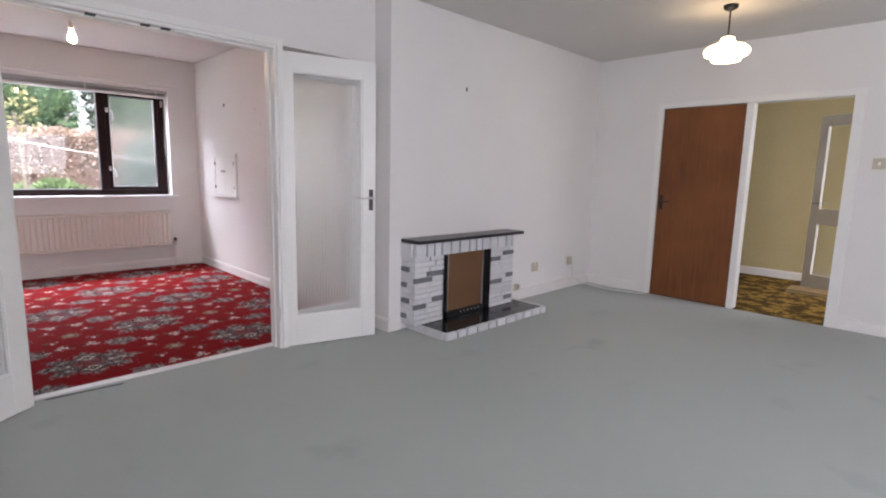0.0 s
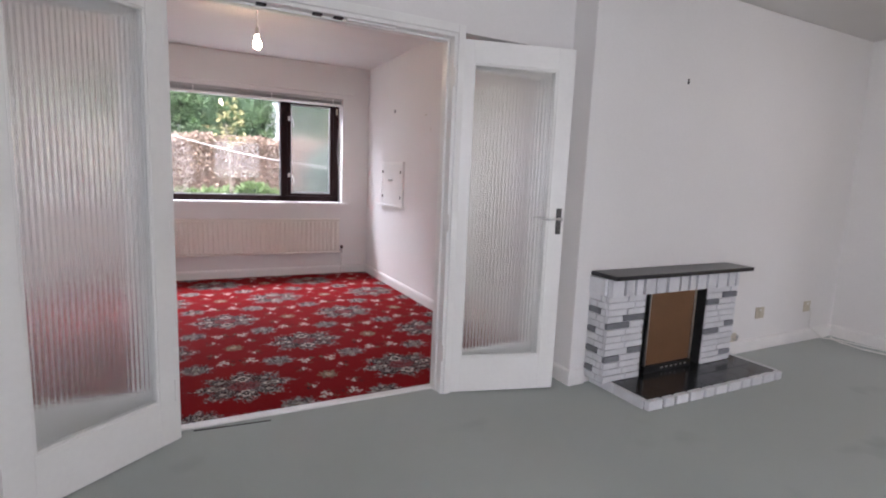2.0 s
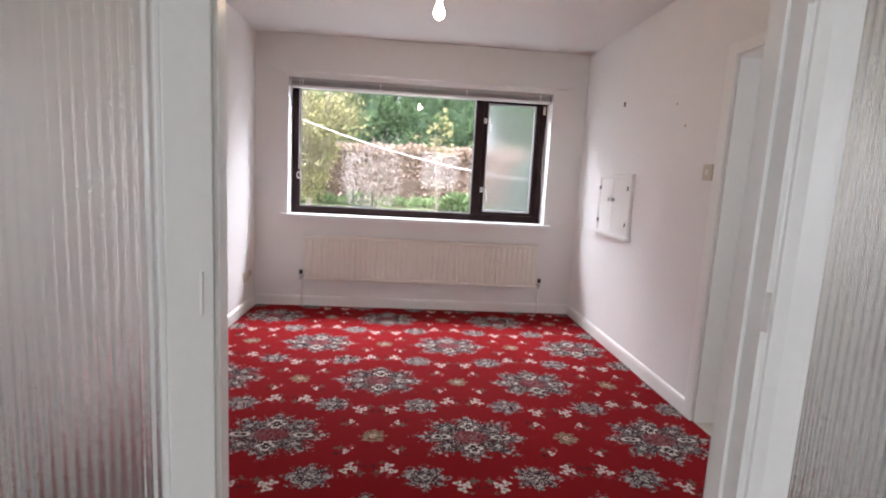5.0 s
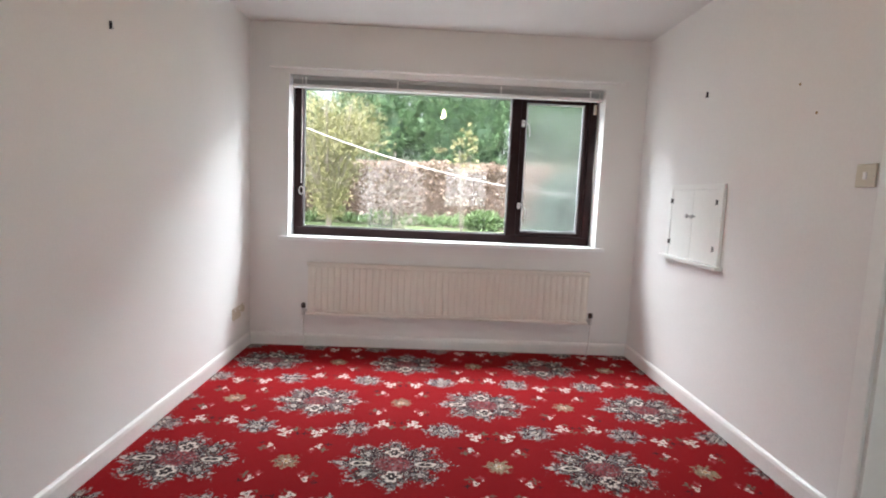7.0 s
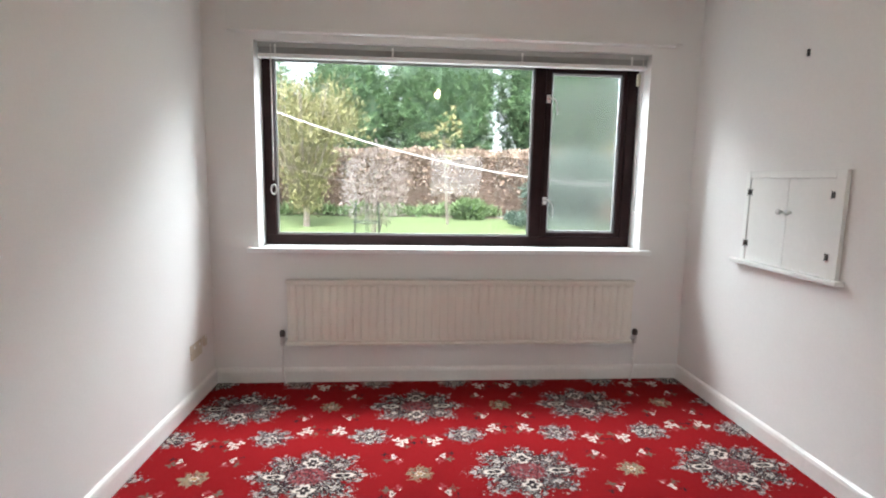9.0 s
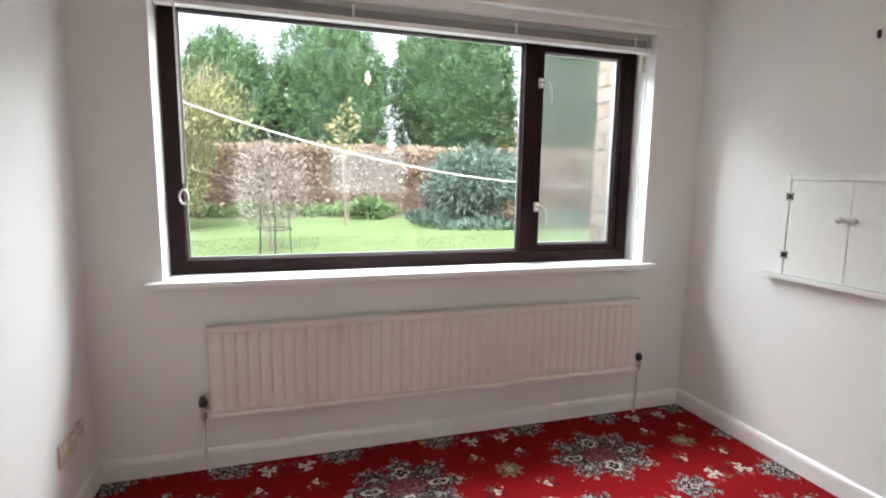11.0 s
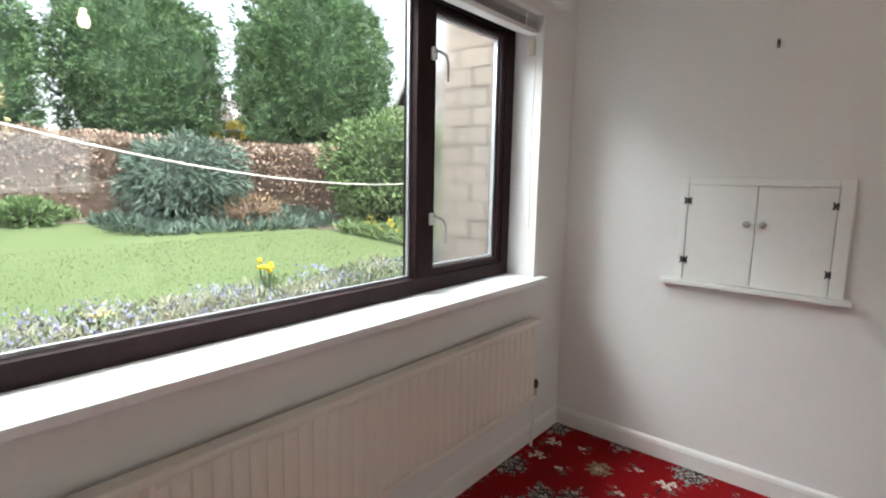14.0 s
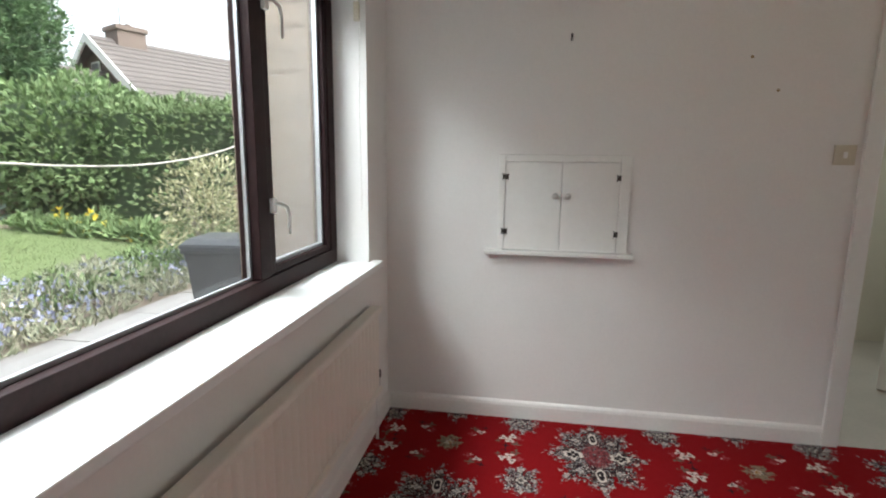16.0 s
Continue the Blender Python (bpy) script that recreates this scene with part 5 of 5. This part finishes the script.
def long_hedge(name, label, x0, y0, x1, y1, w, h, seed, leaf, shade, n, length=0.10, width=0.035, group=""):
    """A clipped hedge: an uneven body coloured as inner shade and a coat of leaves."""
    L = math.hypot(x1 - x0, y1 - y0)
    t = thing(name, pose(x0, y0, gz(max(x0, x1)), 0, 0, math.degrees(math.atan2(y1 - y0, x1 - x0))), label, "hedge", group)
    bm = boxes((0, L, -w / 2 * 0.8, w / 2 * 0.8, 0.0, h * 0.95))
    bmesh.ops.subdivide_edges(bm, edges=bm.edges, cuts=14, use_grid_fill=True)
    for v in bm.verts:
        if v.co.z > 0.05:
            v.co += Vector((0, 1, 0.8)) * 0.10 * lump(v.co, 1.4, seed)
    body = part("body", bm, shade, t, "dark body standing in for shade inside the hedge")
    rng = np.random.default_rng(seed)
    a = rng.uniform(0, L, n)
    z = h * np.sqrt(rng.uniform(0.0, 1, n))
    onTop = rng.random(n) < 0.22
    side = np.where(rng.random(n) < 0.75, 1.0, -1.0) if y1 < y0 or x1 > x0 else np.where(rng.random(n) < 0.75, -1.0, 1.0)
    b = np.where(onTop, rng.uniform(-w / 2, w / 2, n), side * w / 2 * rng.uniform(0.75, 1.08, n))
    z = np.where(onTop, h * rng.uniform(0.94, 1.05, n), z)
    wob = np.array([lump((q, b_, z_), 1.4, seed) + 0.5 * lump((q, b_, z_), 4.0, seed + 2) for q, b_, z_ in zip(a, b, z)])
    b = b + np.where(onTop, 0, side * 0.12 * wob)
    z = z + np.where(onTop, 0.14 * wob, 0)
    d = np.stack([np.zeros(n), np.where(onTop, 0, side), np.where(onTop, 1.0, 0.2)], 1)
    child("foliage", leaf_mesh("foliage", np.stack([a, b, np.maximum(z, 0.06)], 1), d, length, width, leaf, seed), body)
    return t


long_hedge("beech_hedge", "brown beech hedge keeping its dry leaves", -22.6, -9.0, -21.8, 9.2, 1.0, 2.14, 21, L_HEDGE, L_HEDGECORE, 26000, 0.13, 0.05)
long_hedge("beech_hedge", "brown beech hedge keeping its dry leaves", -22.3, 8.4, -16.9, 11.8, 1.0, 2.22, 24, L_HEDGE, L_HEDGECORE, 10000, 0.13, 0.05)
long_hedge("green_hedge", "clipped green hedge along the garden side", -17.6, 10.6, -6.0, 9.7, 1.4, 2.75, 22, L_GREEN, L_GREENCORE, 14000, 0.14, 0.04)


def bush(name, label, x, y, r, h, seed, leaf, shade, n, length, width, droop=0.0, base=0.0, dense=0.84, rough=0.22, category="bush", thick=0.03, bark=M_BARK):
    t = thing(name, at(x, y, gz(x)), label, category)
    c, rr = (0, 0, base + (h - base) * 0.5), (r, r, (h - base) * 0.5)
    bm = bmesh.new()
    rng = random.Random(seed)
    for k in range(7):
        a, f = rng.uniform(0, 6.28), rng.uniform(0.3, 0.8)
        sweep(bm, [(0.03 * math.cos(a), 0.03 * math.sin(a), 0), (math.cos(a) * r * f * 0.5, math.sin(a) * r * f * 0.5, h * 0.4), (math.cos(a) * r * f, math.sin(a) * r * f, h * 0.8)], thick, 5, 0.3)
    stem = part("stem", bm, bark, t, "woody stems")
    if shade:
        # dark core painted as the shade within the bush
        part("crown", core(c, rr, seed, rough, dense, 3), shade, t, "dark core standing in for shade among the leaves", smooth=True)
    p, d = crown_points(n, c, rr, seed, rough, inner=0.25 if not shade else 0.7)
    child("foliage", leaf_mesh("foliage", p, d, length, width, leaf, seed, droop), stem)
    return t


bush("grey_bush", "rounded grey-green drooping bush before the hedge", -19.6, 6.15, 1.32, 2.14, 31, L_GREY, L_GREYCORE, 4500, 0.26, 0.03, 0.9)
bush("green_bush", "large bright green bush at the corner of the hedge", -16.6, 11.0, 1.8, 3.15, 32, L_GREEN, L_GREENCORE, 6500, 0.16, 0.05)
bush("variegated_bush", "cream and green variegated bush by the bin", -10.8, 6.9, 0.52, 1.62, 33, L_VARIEG, None, 1700, 0.085, 0.024, 0, 0.3, rough=0.35, thick=0.012, bark=M_TWIG)
bush("rose_bush", "bare pinkish-grey twiggy shrub in the lawn", -15.4, 0.12, 0.62, 2.1, 34, leafy("dry_twig_leaf", (0.24, 0.19, 0.17), (0.36, 0.30, 0.28), (0.48, 0.41, 0.39)), None, 1500, 0.16, 0.010, 0, 0.6, rough=0.4, thick=0.012, bark=M_TWIG)
bush("forsythia_bush", "yellow flowering forsythia behind the hedge", -24.0, 10.2, 1.5, 3.0, 35, L_YELLOW, L_GREENCORE, 2800, 0.16, 0.05)
bush("blossom_tree", "pale blossoming shrub far behind the hedge", -27.5, 11.8, 1.7, 4.4, 36, L_PINK, None, 2200, 0.20, 0.08, 0, 1.6, category="tree")
bush("young_tree", "slim young tree with cream leaves", -18.9, 2.05, 0.34, 3.3, 37, L_WILLOW, None, 150, 0.13, 0.045, 0, 2.0, category="tree", rough=0.4, thick=0.014, bark=M_TWIG)
bush("low_shrub", "low green shrub at the foot of the hedge", -20.4, 2.9, 0.45, 0.55, 38, L_GREEN, L_GREENCORE, 700, 0.18, 0.05)
bush("brown_shrub", "low russet shrub beside the grey-green bush", -18.6, 7.2, 0.8, 0.7, 39, leafy("russet_leaf", (0.22, 0.14, 0.08), (0.33, 0.23, 0.14), (0.40, 0.31, 0.19)), L_HEDGECORE, 900, 0.16, 0.03)


def willow(x, y, h, r, seed):
    """A loose pale tree: many upright drooping wands with small leaves."""
    t = thing("pale_willow", at(x, y, gz(x)), "loose pale yellow-green willow in young leaf", "tree")
    rng = np.random.default_rng(seed)
    bm, pts, dirs = bmesh.new(), [], []
    sweep(bm, [(0, 0, 0), (0.05, 0.02, h * 0.3), (0, 0.08, h * 0.5)], 0.10, 7, 0.5)
    for k in range(60):
        a, f = rng.uniform(0, 6.28), math.sqrt(rng.uniform(0.02, 1)) * r
        q = [(0, 0, h * 0.12), (math.cos(a) * f * 0.6, math.sin(a) * f * 0.6, h * 0.5), (math.cos(a) * f, math.sin(a) * f, h * rng.uniform(0.7, 1.0)), (math.cos(a) * f * 1.12, math.sin(a) * f * 1.12, h * rng.uniform(0.55, 0.8))]
        sweep(bm, q, 0.016, 4, 0.3)
        for (u, v) in zip(q, q[1:]):
            for w in rng.uniform(0.1, 1, 45):
                pts.append([u[j] + (v[j] - u[j]) * w + rng.normal(0, 0.2) for j in range(3)])
                dirs.append((math.cos(a) * 0.4, math.sin(a) * 0.4, 0.8))
    stem = part("trunk", bm, M_TWIG, t, "pale stems")
    child("foliage", leaf_mesh("foliage", np.array(pts), np.array(dirs), 0.15, 0.022, L_WILLOW, seed), stem)


willow(-18.3, -2.0, 4.1, 1.45, 41)
willow(-18.9, -4.6, 4.3, 1.6, 42)


def bed(name, label, x0, x1, y0, y1, n, h, leaf, seed, length=0.14, width=0.02, slope=0.0):
    rng = np.random.default_rng(seed)
    x, y = rng.uniform(x0, x1, n), rng.uniform(y0, y1, n)
    x = x + slope * (y - y0)
    clump = np.array([max(0.0, 0.5 + 0.9 * lump((a, b, 0), 1.3, seed)) for a, b in zip(x, y)])
    z = np.array([gz(a) for a in x]) + h * clump * rng.uniform(0, 1, n)
    d = np.stack([rng.normal(0, 0.5, n), rng.normal(0, 0.5, n), np.ones(n)], 1)
    return tagged(new(name, leaf_mesh(name, np.stack([x, y, z], 1), d, length, width, leaf, seed)), label, "plants", kind="stuff")


M_SOIL = mat("dark_soil", (0.18, 0.15, 0.115), 0.95, var=0.3, scale=4, relief=0.6, depth=0.02)
setting("soil_near", extrude_outline(bmesh.new(), [(-10.5, -1.0), (-10.5, 8.6), (-12.9, 8.6), (-12.7, 5.5), (-12.4, 3.5), (-11.4, -1.0)], "z", GROUND - 0.03, GROUND + 0.012), M_SOIL, "soil of the flower bed by the path", "soil")
bm = extrude_outline(bmesh.new(), [(-22.1, -6.0), (-21.6, 9.0), (-17.0, 10.4), (-10.5, 9.3), (-10.7, 8.5), (-16.2, 9.2), (-18.2, 7.6), (-20.6, 3.6), (-21.2, -6.0)], "z", GROUND - 0.03, GROUND + 0.012)
for v in bm.verts:
    v.co.z += gz(v.co.x) - GROUND
setting("soil_far", bm, M_SOIL, "soil of the border under the hedge", "soil")
bed("bed_plants", "mixed low grey-green plants in the near flower bed", -12.4, -10.45, -0.5, 8.5, 8500, 0.26, L_BED, 51, 0.12, 0.016)
bed("bed_leaves", "low fresh green leaves in the near flower bed", -12.6, -11.0, 4.5, 8.5, 1500, 0.24, L_GREEN, 52, 0.13, 0.025)
bed("blue_flowers", "small lavender-blue flowers in the near flower bed", -12.4, -10.6, 0.2, 8.2, 2800, 0.36, L_BLUE, 53, 0.055, 0.022)
bed("border_plants", "green border plants under the hedge", -21.5, -20.6, -6, 4.0, 2500, 0.45, L_GREEN, 54, 0.26, 0.035)
bed("border_leaves", "green border plants by the bushes", -20.3, -17.8, 4.0, 9.2, 3500, 0.42, L_GREY, 55, 0.24, 0.035, 0.15)
bed("border_blue_flowers", "blue flowers in the far border", -20.2, -19.6, 4.3, 5.6, 260, 0.6, L_BLUE, 56, 0.09, 0.04)
bed("side_plants", "green border plants by the side hedge", -16.5, -10.8, 8.6, 9.4, 2600, 0.42, L_GREEN, 57, 0.24, 0.035)
bed("side_yellow_flowers", "yellow flowers in the side border", -15.6, -13.6, 8.7, 9.2, 160, 0.75, L_YELLOW, 58, 0.10, 0.05)
bed("grass_blades", "short mown grass blades", -17.0, -11.2, -2.5, 9.0, 26000, 0.004, L_GRASS, 59, 0.035, 0.006)


def tulip_clump(x, y, seed):
    t = thing("yellow_flowers", at(x, y, gz(x)), "clump of yellow flowers on green stalks", "flowers", "yellow flower clumps")
    rng = random.Random(seed)
    stems = bmesh.new()
    heads = []
    for k in range(7):
        a, b, h = rng.uniform(-0.13, 0.13), rng.uniform(-0.13, 0.13), rng.uniform(0.36, 0.5)
        sweep(stems, [(a * 0.4, b * 0.4, 0), (a * 0.8, b * 0.8, h * 0.6), (a, b, h)], 0.006, 5)
        heads.append((a, b, h))
    part("stalks", stems, M_WIRE, t, "green stalks")
    for a, b, h in heads:
        part("flower_head", lathe(bmesh.new(), [(0.008, 0), (0.032, 0.015), (0.040, 0.04), (0.030, 0.065), (0.012, 0.07)], (a, b, h), 8), L_YELLOW, t)
    rngn = np.random.default_rng(seed)
    p = np.stack([rngn.normal(0, 0.12, 90), rngn.normal(0, 0.12, 90), rngn.uniform(0, 0.2, 90)], 1)
    child("leaves", leaf_mesh("leaves", p, np.tile((0, 0, 1.0), (90, 1)), 0.2, 0.016, L_GREEN, seed), t)


for k, (x, y) in enumerate(((-11.9, 3.85), (-10.75, 0.12))):
    tulip_clump(x, y, 70 + k)

# pale primroses at the edge of the bed
prim = thing("primrose_clump", at(-12.1, 1.87, GROUND), "low clump of pale yellow primroses", "flowers")
q = np.random.default_rng(77)
child("leaves", leaf_mesh("leaves", np.stack([q.normal(0, 0.09, 120), q.normal(0, 0.09, 120), q.uniform(0, 0.06, 120)], 1), np.tile((0, 0, 0.6), (120, 1)), 0.12, 0.03, L_GREEN, 77), prim)
child("petals", leaf_mesh("petals", np.stack([q.normal(0, 0.07, 160), q.normal(0, 0.07, 160), q.uniform(0.09, 0.15, 160)], 1), np.tile((0, 0, 0.6), (160, 1)), 0.045, 0.02, leafy("cream_petal", (0.62, 0.55, 0.28), (0.72, 0.66, 0.38), (0.78, 0.74, 0.5)), 78), prim, "stuff", "pale yellow petals")

# plant support in the lawn
ob = thing("plant_support", at(-10.5, 0.29, GROUND), "round green wire plant support in the flower bed", "plant support")
for k in range(6):
    a = k * math.pi / 3
    part("upright", sweep(bmesh.new(), [(0.2 * math.cos(a), 0.2 * math.sin(a), 0), (0.195 * math.cos(a), 0.195 * math.sin(a), 0.8), (0.17 * math.cos(a), 0.17 * math.sin(a), 1.36)], 0.006, 5), M_WIRE, ob)
for z, r in ((0.12, 0.205), (0.60, 0.20), (1.10, 0.185)):
    part("hoop", sweep(bmesh.new(), [(r * math.cos(2 * math.pi * k / 24), r * math.sin(2 * math.pi * k / 24), z) for k in range(25)], 0.007, 5), M_WIRE, ob)

# washing line
def line_at(name, label, pts, r):
    solid(name, sweep(bmesh.new(), pts, r, 6), M_CORD, label, "washing line", smooth=True)


line_at("washing_line", "white washing line sagging across the garden", [(-9.5, y, 1.277 + (0.040 if y < 3.7 else 0.062) * (y - 3.7) ** 2) for y in (-3.6 + 0.36 * k for k in range(36))], 0.008)
solid("slack_line", sweep(bmesh.new(), [(-11.0, -3.6 + 0.27 * k, 1.20 + 0.09 * (-3.6 + 0.27 * k - 0.9) ** 2) for k in range(21)], 0.004, 6), M_TWIG, "thin slack weathered washing line", "washing line", smooth=True)
post = thing("line_post", at(-10.3, -3.7, GROUND), "grey metal washing line post", "post")
part("pole", rod(bmesh.new(), (0, 0, 0), (0, 0, 3.86), 0.03, seg=12), M_METAL, post)
part("cross_bar", boxes((-0.85, 0.95, -0.025, 0.025, 3.73, 3.78), bevel=0.004), M_METAL, post)

# wheelie bin
wb = thing("wheelie_bin", at(-8.80, 4.27, GROUND - 0.04, 8), "grey plastic wheelie bin with its lid shut", "bin")
bm = bmesh.new()
lo = [bm.verts.new(v) for v in ((-0.22, -0.24, 0.06), (0.22, -0.24, 0.06), (0.22, 0.24, 0.06), (-0.22, 0.24, 0.06))]
hi = [bm.verts.new(v) for v in ((-0.28, -0.34, 0.98), (0.28, -0.34, 0.98), (0.28, 0.34, 0.98), (-0.28, 0.34, 0.98))]
for j in range(4):
    bm.faces.new((lo[j], lo[(j + 1) % 4], hi[(j + 1) % 4], hi[j]))
bm.faces.new(lo[::-1]), bm.faces.new(hi)
bmesh.ops.bevel(bm, geom=list(bm.edges), offset=0.03, segments=3, affect="EDGES")
part("body", bm, M_BIN, wb)
part("rim", boxes((-0.295, 0.295, -0.355, 0.355, 0.94, 0.985), bevel=0.012), M_BIN, wb)
bm = extrude_outline(bmesh.new(), [(-0.37, 0.985), (0.38, 0.985), (0.38, 1.03), (0.2, 1.052), (-0.2, 1.052), (-0.36, 1.02)], "x", -0.305, 0.305)
bmesh.ops.bevel(bm, geom=list(bm.edges), offset=0.012, segments=2, affect="EDGES")
part("lid", bm, M_BIN, wb)
part("handle", sweep(bmesh.new(), [(-0.22, 0.36, 0.96), (-0.22, 0.42, 0.99), (0.22, 0.42, 0.99), (0.22, 0.36, 0.96)], 0.016, 8), M_BIN, wb)
for s in (-1, 1):
    part("wheel", rod(bmesh.new(), (s * 0.24, 0.26, 0.10), (s * 0.29, 0.26, 0.10), 0.10, seg=20), M_BLACKMETAL, wb, "black wheel")

# low pier by the bin and the stepped-out house wall
setting("garden_pier", boxes((-10.75, -10.3, 7.5, 8.0, GROUND, 0.95), bevel=0.015), M_STONE, "short buff stone pier", "pier")
wing = thing("house_wing", at(-7.63, 2.46, GROUND), "stepped-out buff stone wall of the house", "house", kind="structure")
part("wall", boxes((0.012, 0.42, 0.012, 3.4, -0.1, 3.1)), M_JOINT, wing)
part("eaves", boxes((-0.35, 0.6, -0.2, 3.6, 3.1, 3.28), bevel=0.01), M_FASCIA, wing, "white eaves board")
CH, k = 0.105, 0
random.seed(9)
while k * CH < 3.05:
    z0, z1 = k * CH + 0.005, (k + 1) * CH - 0.005
    cut = 0.0 if k % 2 else 0.11
    xs = [0.0] + ([cut] if cut else []) + [cut + 0.22, 0.398]
    for a, c in zip(xs, xs[1:]):
        part("stone_block", boxes((a + (0.004 if a else 0), c - 0.004, random.uniform(-0.003, 0.003), 0.03, z0, z1), bevel=0.004), M_STONE, wing)
    y = 0.034
    while y < 3.3:
        y1 = min(3.4, y + (0.33 if (k + int(y * 3)) % 2 else 0.22))
        part("stone_block", boxes((random.uniform(-0.003, 0.003), 0.03, y + 0.004, y1 - 0.004, z0, z1), bevel=0.004), M_STONE, wing)
        y = y1
    k += 1

# eaves corner of the neighbouring garage
ga = thing("garage_roof", at(-12.2, -3.0, GROUND), "white eaves corner of a neighbouring garage", "garage")
part("wall", boxes((-2.4, 2.4, -4.4, -0.5, 0, 2.5)), M_HOUSE, ga)
part("fascia", boxes((-2.6, 2.6, -4.6, -0.25, 2.5, 2.85), bevel=0.01), M_FASCIA, ga, "white fascia board")

# neighbour's bungalow
nb = thing("neighbour_house", at(-20.3, 15.2, GROUND, 64), "brick bungalow with brown tiled roofs beyond the hedge", "house")


def gable(x0, x1, y0, y1, zw, zr, name):
    """Walls with a gable at each x end, ridge along x."""
    ym = (y0 + y1) / 2
    part(name, extrude_outline(bmesh.new(), [(y0, 0), (y1, 0), (y1, zw), (ym, zr), (y0, zw)], "x", x0, x1), M_HOUSE, nb, "brown brick wall")
    for s, ye in ((-1, y0), (1, y1)):
        rows = 15
        for k in range(rows):
            f0, f1 = k / rows, (k + 1) / rows
            ya, yb = ye + s * 0.35 + (ym - ye - s * 0.35) * f0, ye + s * 0.35 + (ym - ye - s * 0.35) * f1
            za, zb = zw - 0.25 + (zr + 0.12 - zw + 0.25) * f0, zw - 0.25 + (zr + 0.12 - zw + 0.25) * f1
            bm = extrude_outline(bmesh.new(), [(ya, za), (yb, zb), (yb, zb + 0.035), (ya, za + 0.075)], "x", x0 - 0.3, x1 + 0.3)
            part("tile_course", bm, M_ROOFTILE, nb, "course of brown roof tiles" if k == 0 else "")
        bm = extrude_outline(bmesh.new(), [(ye + s * 0.4, zw - 0.35), (ym, zr - 0.1), (ym, zr + 0.2), (ye + s * 0.4, zw - 0.02)], "x", x0 - 0.36, x0 - 0.3)
        part("bargeboard", bm, M_FASCIA, nb, "white bargeboard")


gable(0.3, 13.0, -3.6, 3.6, 3.1, 5.45, "wall")
gable(-1.2, 9.0, -3.2, 2.4, 2.65, 4.3, "wall")
ch = part("chimney", boxes((0.75, 1.65, -0.45, 0.45, 5.0, 6.0), (0.69, 1.71, -0.51, 0.51, 5.85, 6.0), bevel=0.01), M_HOUSE, nb, "brick chimney stack")
part("chimney_pot", rod(bmesh.new(), (1.3, 0, 6.0), (1.3, 0, 6.15), 0.11, 0.09), M_HOUSE, ch, "clay chimney pot")
part("aerial", sweep(bmesh.new(), [(1.1, 0.1, 6.0), (1.1, 0.1, 6.7)], 0.02, 5), M_METAL, ch, "thin aerial mast")
wn_ = part("window", boxes((0.26, 0.3, -0.1, 0.5, 4.1, 4.8)), M_FASCIA, nb, "small white gable window")
part("pane", boxes((0.25, 0.26, -0.04, 0.44, 4.16, 4.74)), M_BIN, wn_, "dark glass")
